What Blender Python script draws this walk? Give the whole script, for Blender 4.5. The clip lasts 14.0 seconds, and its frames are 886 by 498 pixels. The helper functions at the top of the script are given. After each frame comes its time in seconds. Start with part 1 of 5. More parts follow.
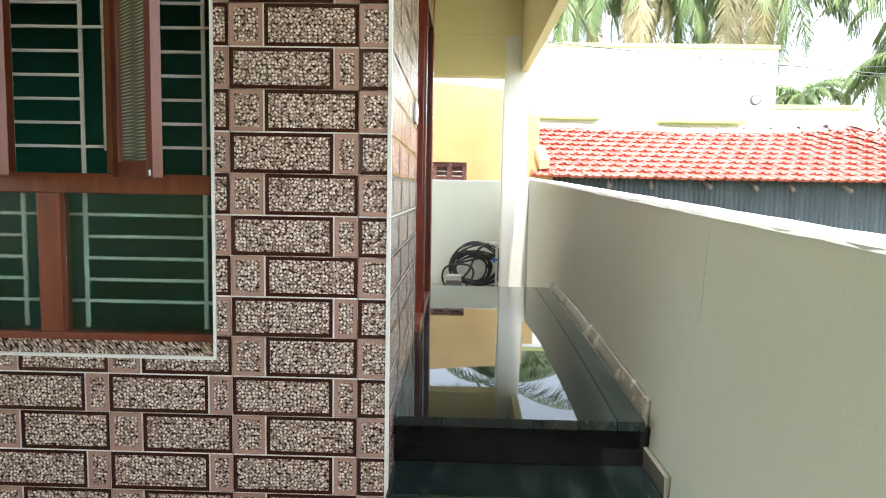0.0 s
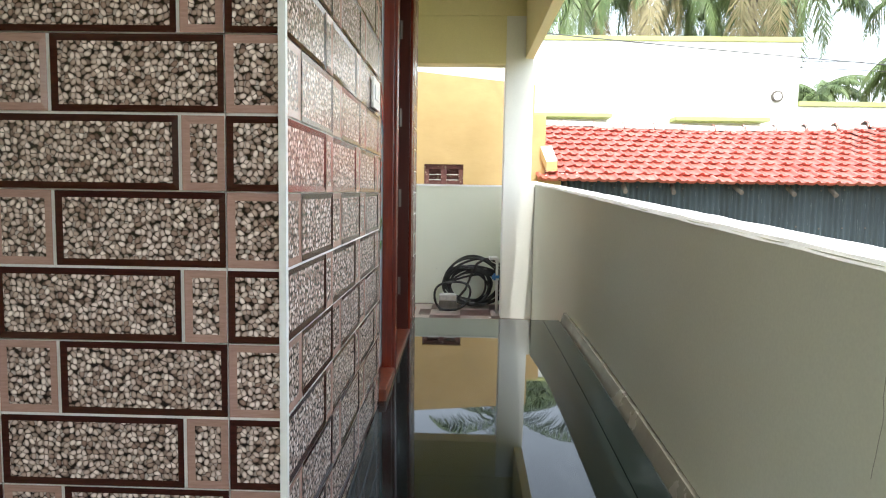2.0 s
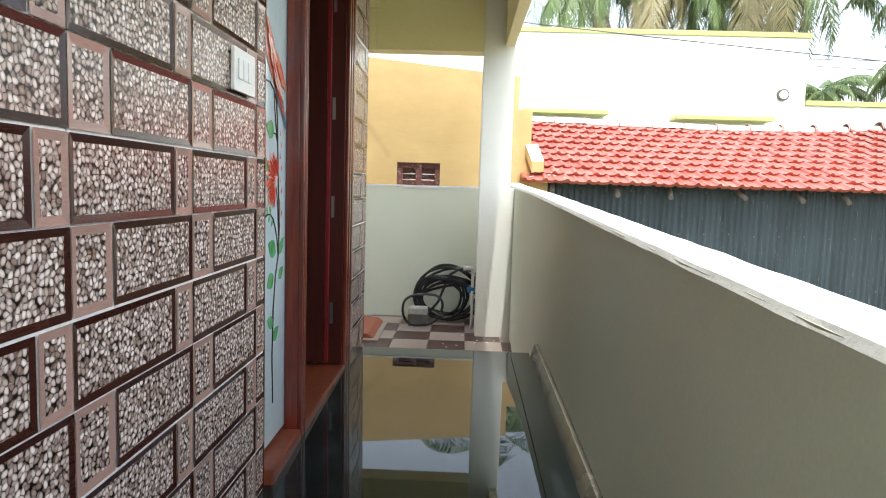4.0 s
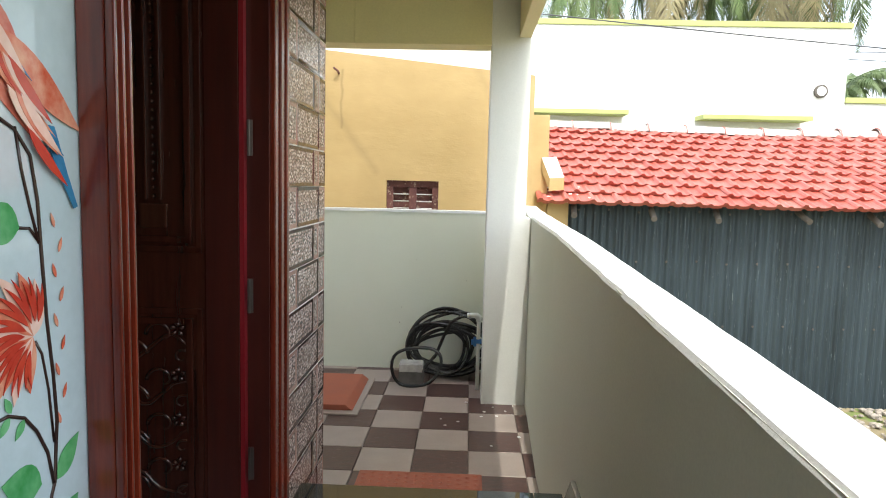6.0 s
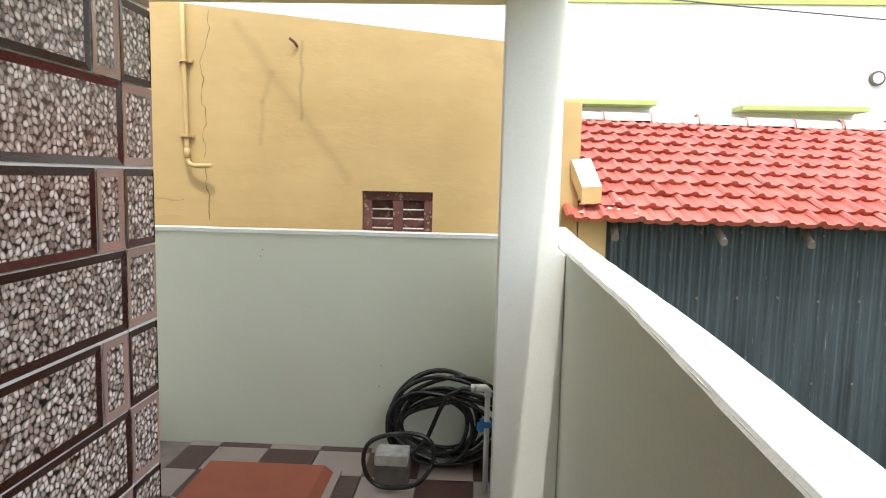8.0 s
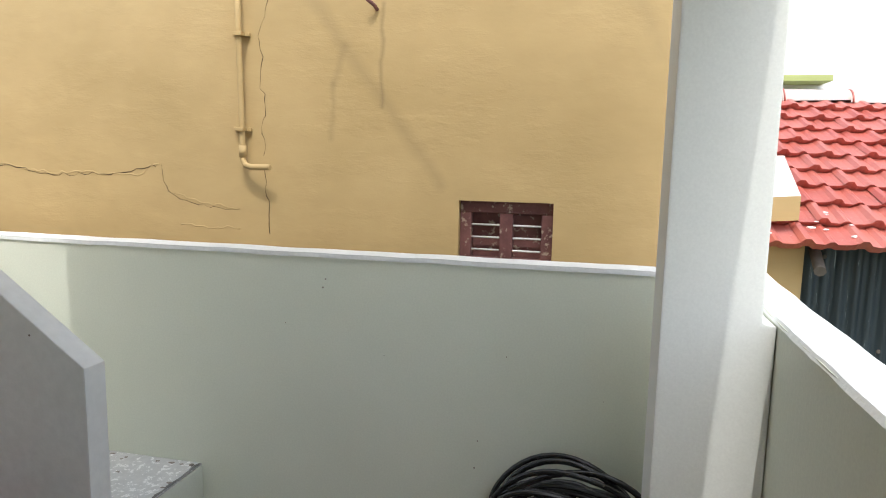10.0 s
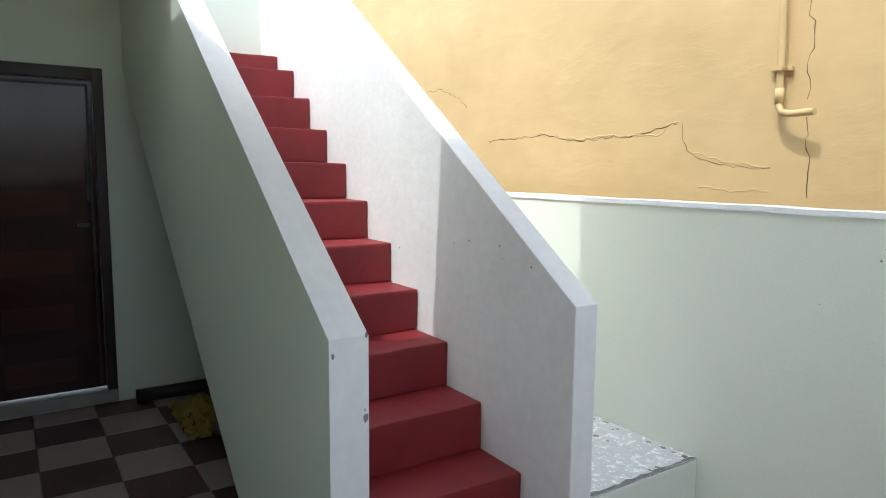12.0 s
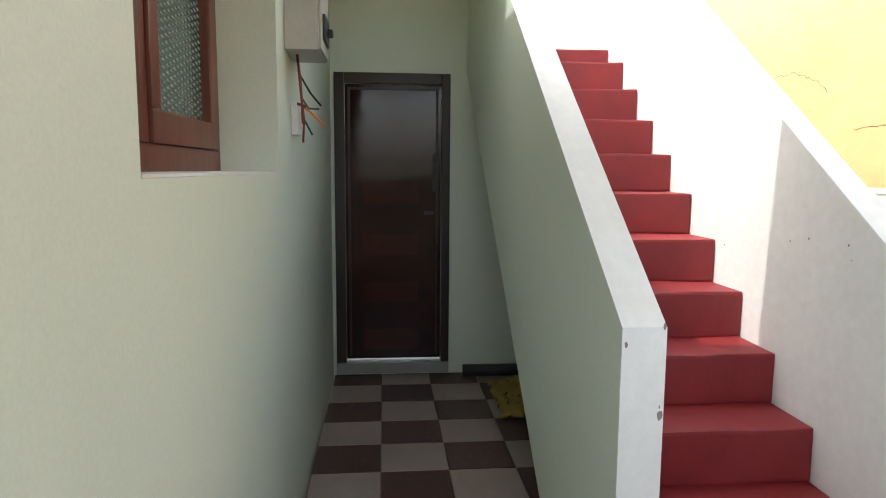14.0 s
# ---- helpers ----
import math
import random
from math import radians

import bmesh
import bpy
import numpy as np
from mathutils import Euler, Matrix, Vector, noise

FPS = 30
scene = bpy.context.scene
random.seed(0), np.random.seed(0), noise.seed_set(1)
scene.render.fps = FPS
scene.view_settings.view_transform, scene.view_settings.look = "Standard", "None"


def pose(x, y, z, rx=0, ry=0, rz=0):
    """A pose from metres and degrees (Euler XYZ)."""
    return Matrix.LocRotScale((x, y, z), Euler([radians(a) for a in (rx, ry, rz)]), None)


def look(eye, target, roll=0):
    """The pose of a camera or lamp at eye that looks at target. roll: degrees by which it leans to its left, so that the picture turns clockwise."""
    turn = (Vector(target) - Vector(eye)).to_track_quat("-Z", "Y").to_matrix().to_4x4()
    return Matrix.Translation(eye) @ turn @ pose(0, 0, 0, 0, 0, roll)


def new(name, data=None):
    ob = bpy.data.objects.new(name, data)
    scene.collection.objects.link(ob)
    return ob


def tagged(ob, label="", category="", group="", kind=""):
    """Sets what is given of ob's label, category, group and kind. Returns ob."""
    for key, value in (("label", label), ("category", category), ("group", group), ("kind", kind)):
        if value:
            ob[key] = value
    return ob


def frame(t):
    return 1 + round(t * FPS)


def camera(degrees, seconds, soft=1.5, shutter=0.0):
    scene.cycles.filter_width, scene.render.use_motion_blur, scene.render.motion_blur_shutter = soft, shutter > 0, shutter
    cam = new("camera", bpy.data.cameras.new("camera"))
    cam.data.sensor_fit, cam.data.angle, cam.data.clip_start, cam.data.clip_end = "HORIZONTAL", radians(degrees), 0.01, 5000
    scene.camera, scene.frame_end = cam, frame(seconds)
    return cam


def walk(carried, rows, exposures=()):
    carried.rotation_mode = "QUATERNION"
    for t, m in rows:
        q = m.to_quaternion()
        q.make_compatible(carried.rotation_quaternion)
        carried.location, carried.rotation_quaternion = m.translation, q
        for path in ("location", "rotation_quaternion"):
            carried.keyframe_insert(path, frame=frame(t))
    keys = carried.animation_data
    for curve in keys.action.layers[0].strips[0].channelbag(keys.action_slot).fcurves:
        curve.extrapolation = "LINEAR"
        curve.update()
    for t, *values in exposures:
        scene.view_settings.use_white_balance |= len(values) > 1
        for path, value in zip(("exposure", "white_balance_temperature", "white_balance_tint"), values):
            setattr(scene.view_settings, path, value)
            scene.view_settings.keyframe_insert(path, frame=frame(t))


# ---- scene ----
cam = camera(67.6, 14.0, soft=1.05)
PATH = [
    (0, (0.233, -1.179, 1.156), (0.186, 0.813, 0.98), 1.0),
    (0.5, (0.299, -0.864, 1.163), (0.248, 1.127, 0.987), 1.0),
    (1, (0.361, -0.558, 1.189), (0.307, 1.433, 1.01), 0.9),
    (1.5, (0.352, -0.297, 1.194), (0.296, 1.695, 1.019), 0.8),
    (2, (0.321, -0.142, 1.209), (0.263, 1.85, 1.037), 0.9),
    (2.5, (0.335, -0.103, 1.216), (0.275, 1.888, 1.042), 0.8),
    (3, (0.415, 0.085, 1.199), (0.351, 2.077, 1.025), 0.7),
    (3.5, (0.535, 0.300, 1.252), (0.478, 2.290, 1.068), 1.0),
    (3.7, (0.556, 0.390, 1.265), (0.503, 2.380, 1.081), 1.6),
    (5.8, (0.594, 1.646, 1.448), (0.521, 3.635, 1.244), 1.7),
    (6, (0.586, 1.75, 1.506), (0.509, 3.739, 1.308), 1.4),
    (6.5, (0.594, 2.088, 1.553), (0.513, 4.076, 1.349), 1.6),
    (7, (0.615, 2.456, 1.571), (0.527, 4.444, 1.373), 1.5),
    (7.2, (0.616, 2.61, 1.557), (0.525, 4.598, 1.359), 1.4),
    (9.3, (0.519, 4.027, 1.735), (0.412, 6.007, 1.473), 1.4),
    (9.5, (0.516, 4.115, 1.727), (0.343, 6.09, 1.461), 1.3),
    (10, (0.512, 4.299, 1.71), (0.065, 6.23, 1.442), 1.2),
    (10.5, (0.535, 4.39, 1.683), (-0.283, 6.194, 1.42), 1.2),
    (11, (0.399, 4.478, 1.608), (-0.696, 6.131, 1.346), 1.2),
    (11.5, (0.365, 4.519, 1.534), (-1.039, 5.918, 1.266), 0.5),
    (12, (0.327, 4.646, 1.416), (-1.329, 5.743, 1.178), 0.5),
    (12.5, (0.327, 4.707, 1.404), (-1.499, 5.489, 1.17), 0.4),
    (13, (0.349, 4.707, 1.392), (-1.601, 5.088, 1.163), 0.4),
    (13.5, (0.369, 4.713, 1.38), (-1.61, 4.89, 1.151), 0.5),
    (14, (0.331, 4.728, 1.366), (-1.646, 4.904, 1.127), 0.4),
]
EXPOSURES = [(0.0, 2.55, 6500, 5), (1.0, 2.35, 6500, 5), (1.5, 2.12, 6500, 5), (2.0, 2.02, 6500, 5), (2.5, 2.0, 6500, 5), (3.0, 2.06, 6500, 5), (3.5, 1.9, 6500, 5), (3.7, 1.86, 6500, 5), (5.8, 1.64, 6600, 5), (7.2, 1.64, 6600, 5),
             (9.4, 1.03, 6650, 8), (10.0, 1.1, 6350, 8), (10.5, 1.46, 5750, 7), (11.0, 1.38, 5700, 7), (11.5, 1.55, 5850, 7), (12.0, 1.6, 5900, 7), (12.8, 1.8, 6300, 9), (13.3, 2.1, 6450, 9), (14.0, 2.25, 6450, 9)]
walk(cam, [(t, look(eye, aim, roll)) for t, eye, aim, roll in PATH], EXPOSURES)

# ---- light: high sun from behind the walker, a little to the right, and the open sky ----
SUN_DIR = Vector((0.068, -0.5, 1.0)).normalized()
world = bpy.data.worlds.new("sky")
scene.world = world
world.use_nodes = True
wn, wl = world.node_tree.nodes, world.node_tree.links
sky = wn.new("ShaderNodeTexSky")
sky.sky_type = "NISHITA"
sky.sun_disc = False
sky.sun_elevation = math.asin(SUN_DIR.z)
sky.sun_rotation = math.atan2(SUN_DIR.x, SUN_DIR.y)
sky.air_density, sky.dust_density = 1.0, 3.0
haze = wn.new("ShaderNodeHueSaturation")
haze.inputs["Saturation"].default_value = 0.48
wl.new(sky.outputs["Color"], haze.inputs["Color"])
wl.new(haze.outputs["Color"], wn["Background"].inputs["Color"])
wn["Background"].inputs["Strength"].default_value = 0.19
sun_data = bpy.data.lights.new("sun", "SUN")
sun_data.energy, sun_data.angle, sun_data.color = 0.88, radians(0.6), (1.0, 0.96, 0.9)
sun = new("sun", sun_data)
sun.matrix_world = look(SUN_DIR * 30, (0, 0, 0))


# ---- materials ----
def shader(name):
    m = bpy.data.materials.new(name)
    m.use_nodes = True
    return m, m.node_tree.nodes, m.node_tree.links, m.node_tree.nodes["Principled BSDF"]


def texco(n, l, scale=(1, 1, 1)):
    g = n.new("ShaderNodeNewGeometry")
    mp = n.new("ShaderNodeMapping")
    mp.inputs["Scale"].default_value = scale
    l.new(g.outputs["Position"], mp.inputs["Vector"])
    return mp.outputs["Vector"]


def noise_tex(n, l, vec, scale, detail=4.0, rough=0.6):
    t = n.new("ShaderNodeTexNoise")
    t.inputs["Scale"].default_value, t.inputs["Detail"].default_value, t.inputs["Roughness"].default_value = scale, detail, rough
    l.new(vec, t.inputs["Vector"])
    return t


def ramp(n, l, fac, stops):
    r = n.new("ShaderNodeValToRGB")
    while len(r.color_ramp.elements) < len(stops):
        r.color_ramp.elements.new(0.5)
    for e, (p, c) in zip(r.color_ramp.elements, stops):
        e.position, e.color = p, (*c, 1) if len(c) == 3 else c
    l.new(fac, r.inputs["Fac"])
    return r.outputs["Color"]


def mix(n, l, fac, a, b, mode="MIX"):
    m = n.new("ShaderNodeMix")
    m.data_type, m.blend_type = "RGBA", mode
    for value, sock in ((fac, m.inputs[0]), (a, m.inputs[6]), (b, m.inputs[7])):
        if isinstance(value, (int, float)):
            sock.default_value = value
        elif isinstance(value, tuple):
            sock.default_value = (*value, 1)
        else:
            l.new(value, sock)
    return m.outputs[2]


def bump(n, l, b, height, strength, distance=0.01):
    node = n.new("ShaderNodeBump")
    node.inputs["Strength"].default_value, node.inputs["Distance"].default_value = strength, distance
    l.new(height, node.inputs["Height"])
    l.new(node.outputs["Normal"], b.inputs["Normal"])


def painted(name, c1, c2, rough=0.7, big=1.6, fine=60.0, relief=0.15, metal=0.0, spots=None, stretch=(1, 1, 1)):
    """Paint or stone: slow blotches between two colours, fine grain, a little relief, now and then spots of another colour."""
    m, n, l, b = shader(name)
    v = texco(n, l, stretch)
    slow, quick = noise_tex(n, l, v, big, 5), noise_tex(n, l, v, fine, 3)
    col = ramp(n, l, slow.outputs["Fac"], [(0.3, c1), (0.72, c2)])
    col = mix(n, l, 0.25, col, ramp(n, l, quick.outputs["Fac"], [(0.3, (0.72,) * 3), (0.7, (1,) * 3)]), "MULTIPLY")
    if spots:
        sp = noise_tex(n, l, v, spots[1], 4, 0.7)
        col = mix(n, l, ramp(n, l, sp.outputs["Fac"], [(spots[2], (0,) * 3), (spots[2] + 0.05, (1,) * 3)]), col, spots[0])
    l.new(col, b.inputs["Base Color"])
    l.new(ramp(n, l, slow.outputs["Fac"], [(0.2, (max(rough - 0.08, 0.02),) * 3), (0.8, (min(rough + 0.08, 1),) * 3)]), b.inputs["Roughness"])
    b.inputs["Metallic"].default_value = metal
    if relief:
        bump(n, l, b, mix(n, l, 0.35, slow.outputs["Fac"], quick.outputs["Fac"]), relief)
    return m


def wood(name, dark, light, rough=0.3, grain=(30, 30, 2.0), relief=0.08):
    m, n, l, b = shader(name)
    v = texco(n, l, grain)
    t, slow = noise_tex(n, l, v, 1.0, 6, 0.65), noise_tex(n, l, texco(n, l), 2.5, 3)
    col = ramp(n, l, t.outputs["Fac"], [(0.3, dark), (0.7, light)])
    col = mix(n, l, 0.35, col, ramp(n, l, slow.outputs["Fac"], [(0.3, (0.6,) * 3), (0.7, (1,) * 3)]), "MULTIPLY")
    l.new(col, b.inputs["Base Color"])
    b.inputs["Roughness"].default_value = rough
    b.inputs["Coat Weight"].default_value, b.inputs["Coat Roughness"].default_value = 0.4, 0.15
    bump(n, l, b, t.outputs["Fac"], relief, 0.003)
    return m


def pebble(name):
    """Printed oval pebbles of grey, white and tan, two layers deep on dark brown, under a ceramic glaze."""
    m, n, l, b = shader(name)
    g = n.new("ShaderNodeNewGeometry")
    sep, com, add = n.new("ShaderNodeSeparateXYZ"), n.new("ShaderNodeCombineXYZ"), n.new("ShaderNodeMath")
    l.new(g.outputs["Position"], sep.inputs[0])
    l.new(sep.outputs[0], add.inputs[0])
    l.new(sep.outputs[1], add.inputs[1])
    l.new(add.outputs[0], com.inputs[0])
    l.new(sep.outputs[2], com.inputs[1])
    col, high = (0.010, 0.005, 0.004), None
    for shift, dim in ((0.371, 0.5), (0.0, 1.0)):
        moved, local, turn, squash, dist = (n.new("ShaderNodeVectorMath") if k != 2 else n.new("ShaderNodeVectorRotate") for k in range(5))
        moved.inputs[1].default_value = (shift, shift * 1.7, 0)
        l.new(com.outputs[0], moved.inputs[0])
        cells = []
        for feature in ("F1", "DISTANCE_TO_EDGE"):
            vo = n.new("ShaderNodeTexVoronoi")
            vo.voronoi_dimensions, vo.feature = "2D", feature
            vo.inputs["Scale"].default_value, vo.inputs["Randomness"].default_value = 82.0, 0.74
            l.new(moved.outputs[0], vo.inputs["Vector"])
            cells.append(vo)
        hue, angle, size = n.new("ShaderNodeSeparateColor"), n.new("ShaderNodeMath"), n.new("ShaderNodeMath")
        l.new(cells[0].outputs["Color"], hue.inputs[0])
        angle.operation, angle.inputs[1].default_value = "MULTIPLY", 3.14
        l.new(hue.outputs[0], angle.inputs[0])
        local.operation = "SUBTRACT"
        l.new(moved.outputs[0], local.inputs[0])
        l.new(cells[0].outputs["Position"], local.inputs[1])
        turn.rotation_type = "Z_AXIS"
        l.new(local.outputs[0], turn.inputs["Vector"])
        l.new(angle.outputs[0], turn.inputs["Angle"])
        squash.operation, squash.inputs[1].default_value = "MULTIPLY", (1 / 0.0083, 1 / 0.0054, 0)
        l.new(turn.outputs[0], squash.inputs[0])
        dist.operation = "LENGTH"
        l.new(squash.outputs[0], dist.inputs[0])
        body = ramp(n, l, dist.outputs["Value"], [(0.86, (1,) * 3), (0.97, (0,) * 3)])
        gap = ramp(n, l, cells[1].outputs["Distance"], [(0.02, (0,) * 3), (0.09, (1,) * 3)])
        # Stone shading is coloured into the print: rims darken, the lower layer is dimmed.
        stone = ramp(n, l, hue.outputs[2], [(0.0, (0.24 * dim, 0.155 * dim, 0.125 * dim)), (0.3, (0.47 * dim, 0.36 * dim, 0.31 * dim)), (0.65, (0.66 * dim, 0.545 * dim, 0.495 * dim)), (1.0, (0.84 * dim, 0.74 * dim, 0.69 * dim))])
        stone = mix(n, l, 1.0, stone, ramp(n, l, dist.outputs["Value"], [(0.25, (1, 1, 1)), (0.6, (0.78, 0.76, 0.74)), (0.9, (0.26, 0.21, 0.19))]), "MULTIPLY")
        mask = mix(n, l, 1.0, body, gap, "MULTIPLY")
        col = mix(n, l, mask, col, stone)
        high = mask
    l.new(col, b.inputs["Base Color"])
    b.inputs["Roughness"].default_value = 0.24
    b.inputs["Specular IOR Level"].default_value = 0.38
    bump(n, l, b, high, 0.12, 0.002)
    return m


def ochre(name):
    """Trowelled ochre plaster: slow blotches, sparse sideways ridges, soft darker streaks, one below a spout."""
    m, n, l, b = shader(name)
    v = texco(n, l)
    slow, mid, fine = noise_tex(n, l, v, 1.1, 4), noise_tex(n, l, texco(n, l, (1, 1, 2.4)), 4.0, 5), noise_tex(n, l, v, 70, 3)
    col = ramp(n, l, slow.outputs["Fac"], [(0.3, (0.43, 0.305, 0.135)), (0.7, (0.52, 0.375, 0.178))])
    col = mix(n, l, 0.3, col, ramp(n, l, mid.outputs["Fac"], [(0.3, (0.8, 0.77, 0.72)), (0.65, (1, 1, 1))]), "MULTIPLY")
    wob = n.new("ShaderNodeVectorMath")
    wob.operation = "MULTIPLY_ADD"
    l.new(noise_tex(n, l, v, 5.0, 3).outputs["Color"], wob.inputs[0])
    wob.inputs[1].default_value = (0.05, 0, 0.05)
    l.new(texco(n, l, (1, 0, 1)), wob.inputs[2])
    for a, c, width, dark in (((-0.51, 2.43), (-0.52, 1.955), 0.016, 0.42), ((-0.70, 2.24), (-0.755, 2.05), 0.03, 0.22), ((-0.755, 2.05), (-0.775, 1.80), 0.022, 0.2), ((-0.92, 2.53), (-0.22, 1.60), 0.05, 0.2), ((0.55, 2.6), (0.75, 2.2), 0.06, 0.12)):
        d = Vector((c[0] - a[0], 0, c[1] - a[1]))
        off, dot, part_, back, dist = (n.new("ShaderNodeVectorMath") for _ in range(5))
        off.operation, dot.operation, part_.operation, back.operation, dist.operation = "SUBTRACT", "DOT_PRODUCT", "SCALE", "SUBTRACT", "LENGTH"
        l.new(wob.outputs[0], off.inputs[0])
        off.inputs[1].default_value = (a[0] + 0.025, 0, a[1] + 0.025)
        l.new(off.outputs[0], dot.inputs[0])
        dot.inputs[1].default_value = d / d.length_squared
        hold = n.new("ShaderNodeClamp")
        l.new(dot.outputs["Value"], hold.inputs[0])
        part_.inputs[0].default_value = d
        l.new(hold.outputs[0], part_.inputs["Scale"])
        l.new(off.outputs[0], back.inputs[0])
        l.new(part_.outputs[0], back.inputs[1])
        l.new(back.outputs[0], dist.inputs[0])
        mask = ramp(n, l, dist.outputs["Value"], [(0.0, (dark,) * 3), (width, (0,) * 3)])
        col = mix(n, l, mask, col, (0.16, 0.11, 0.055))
    l.new(col, b.inputs["Base Color"])
    b.inputs["Roughness"].default_value = 0.72
    ridge = noise_tex(n, l, texco(n, l, (1, 1, 2.6)), 1.9, 7, 0.6)
    high = mix(n, l, 0.45, ramp(n, l, ridge.outputs["Fac"], [(0.5, (0,) * 3), (0.66, (1,) * 3), (0.8, (0.3,) * 3)]), mid.outputs["Fac"])
    bump(n, l, b, mix(n, l, 0.10, high, fine.outputs["Fac"]), 0.2, 0.013)
    return m


def glassy(name, tint, rough, relief=0.0, scale=60.0):
    m, n, l, b = shader(name)
    b.inputs["Base Color"].default_value = (*tint, 1)
    b.inputs["Roughness"].default_value = rough
    b.inputs["Transmission Weight"].default_value = 1.0
    b.inputs["IOR"].default_value = 1.3
    if relief:
        t = noise_tex(n, l, texco(n, l), scale, 2)
        bump(n, l, b, t.outputs["Fac"], relief, 0.004)
    return m


def patterned(name, dark, light, scale, steep):
    """Pressed glass: two crossing families of fine ridges."""
    m, n, l, b = shader(name)
    g, sep, com, add = n.new("ShaderNodeNewGeometry"), n.new("ShaderNodeSeparateXYZ"), n.new("ShaderNodeCombineXYZ"), n.new("ShaderNodeMath")
    l.new(g.outputs["Position"], sep.inputs[0])
    l.new(sep.outputs[0], add.inputs[0])
    l.new(sep.outputs[1], add.inputs[1])
    l.new(add.outputs[0], com.inputs[0])
    l.new(sep.outputs[2], com.inputs[1])
    bands = []
    for tilt in (steep, -steep):
        mp, wv = n.new("ShaderNodeMapping"), n.new("ShaderNodeTexWave")
        mp.inputs["Rotation"].default_value = (0, 0, tilt)
        l.new(com.outputs[0], mp.inputs["Vector"])
        wv.bands_direction = "Y"
        wv.inputs["Scale"].default_value, wv.inputs["Distortion"].default_value, wv.inputs["Detail"].default_value = scale / 6.28, 0.6, 1.0
        l.new(mp.outputs[0], wv.inputs["Vector"])
        bands.append(wv.outputs["Fac"])
    net = mix(n, l, 1.0, bands[0], bands[1], "MULTIPLY")
    l.new(ramp(n, l, net, [(0.05, dark), (0.75, light)]), b.inputs["Base Color"])
    b.inputs["Roughness"].default_value = 0.15
    bump(n, l, b, net, 0.5, 0.003)
    return m


MINT = painted("pale_mint_plaster", (0.70, 0.73, 0.62), (0.75, 0.78, 0.67), 0.6, 1.2, 120, 0.05, spots=((0.5, 0.5, 0.44), 9.0, 0.73))
MINT_GLOSS = painted("pale_mint_distemper", (0.69, 0.745, 0.64), (0.725, 0.78, 0.675), 0.5, 0.9, 150, 0.02)
WHITE = painted("white_wash", (0.73, 0.735, 0.71), (0.81, 0.815, 0.79), 0.7, 2.5, 26, 0.42, spots=((0.58, 0.58, 0.56), 14.0, 0.74))
COLUMN = painted("white_column_paint", (0.72, 0.735, 0.70), (0.78, 0.79, 0.76), 0.5, 1.4, 150, 0.02)
CREAM = painted("cream_plaster", (0.74, 0.69, 0.41), (0.79, 0.745, 0.47), 0.65, 1.5, 80, 0.1)
COPING = painted("coping_whitewash", (0.72, 0.74, 0.74), (0.86, 0.87, 0.86), 0.8, 4, 60, 0.5, spots=((0.45, 0.43, 0.4), 22.0, 0.74))
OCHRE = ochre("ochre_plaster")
GREEN_ROOM = painted("green_room_paint", (0.010, 0.13, 0.09), (0.016, 0.17, 0.115), 0.5)
REDSTEP = painted("red_oxide_paint", (0.16, 0.008, 0.011), (0.23, 0.015, 0.018), 0.6, 4, 90, 0.25, spots=((0.33, 0.12, 0.11), 16.0, 0.74))
GRANITE = painted("black_polished_granite", (0.004, 0.008, 0.008), (0.010, 0.017, 0.016), 0.02, 3, 300, 0.0, spots=((0.06, 0.07, 0.07), 260.0, 0.7))
granite = GRANITE.node_tree.nodes["Principled BSDF"].inputs
granite["Specular IOR Level"].default_value = 0.5
GRANITE.node_tree.links.remove(granite["Roughness"].links[0])
granite["Roughness"].default_value = 0.025
g_n, g_l = GRANITE.node_tree.nodes, GRANITE.node_tree.links
dust = ramp(g_n, g_l, noise_tex(g_n, g_l, texco(g_n, g_l, (3.0, 1, 1)), 4.0, 8, 0.7).outputs["Fac"], [(0.50, (0,) * 3), (0.80, (0.6,) * 3)])
g_l.new(mix(g_n, g_l, dust, granite["Base Color"].links[0].from_socket, (0.075, 0.095, 0.105)), granite["Base Color"])
SKIRT = painted("grey_stone_skirting", (0.15, 0.145, 0.12), (0.22, 0.21, 0.175), 0.25, 5, 120, 0.05)
GRANITE_EDGE = painted("black_granite_edge", (0.006, 0.006, 0.006), (0.012, 0.012, 0.012), 0.3, 6, 200, 0.05)
GRANITE_EDGE.node_tree.nodes["Principled BSDF"].inputs["Specular IOR Level"].default_value = 0.12
DARKTILE = painted("brown_floor_tile", (0.052, 0.027, 0.024), (0.105, 0.052, 0.044), 0.38, 16, 70, 0.15, spots=((0.14, 0.085, 0.072), 20.0, 0.6), stretch=(1, 2.6, 1))
LIGHTTILE = painted("beige_floor_tile", (0.30, 0.245, 0.215), (0.37, 0.305, 0.27), 0.42, 6, 90, 0.08)
GROUT = painted("grey_grout", (0.20, 0.17, 0.145), (0.28, 0.24, 0.21), 0.9, 10, 80, 0.2)
BRICKRED = painted("red_oxide_slab", (0.28, 0.072, 0.038), (0.36, 0.10, 0.053), 0.6, 7, 60, 0.2)
TEAK = wood("varnished_red_wood", (0.065, 0.007, 0.004), (0.19, 0.026, 0.011), 0.22)
TEAK_DARK = wood("dark_varnished_wood", (0.028, 0.007, 0.0045), (0.058, 0.014, 0.008), 0.26)
TEAK_DARK.node_tree.nodes["Principled BSDF"].inputs["Coat Weight"].default_value = 0.1
MAROON = wood("maroon_varnished_wood", (0.034, 0.0065, 0.005), (0.062, 0.012, 0.008), 0.3)
MAROON.node_tree.nodes["Principled BSDF"].inputs["Coat Weight"].default_value = 0.1
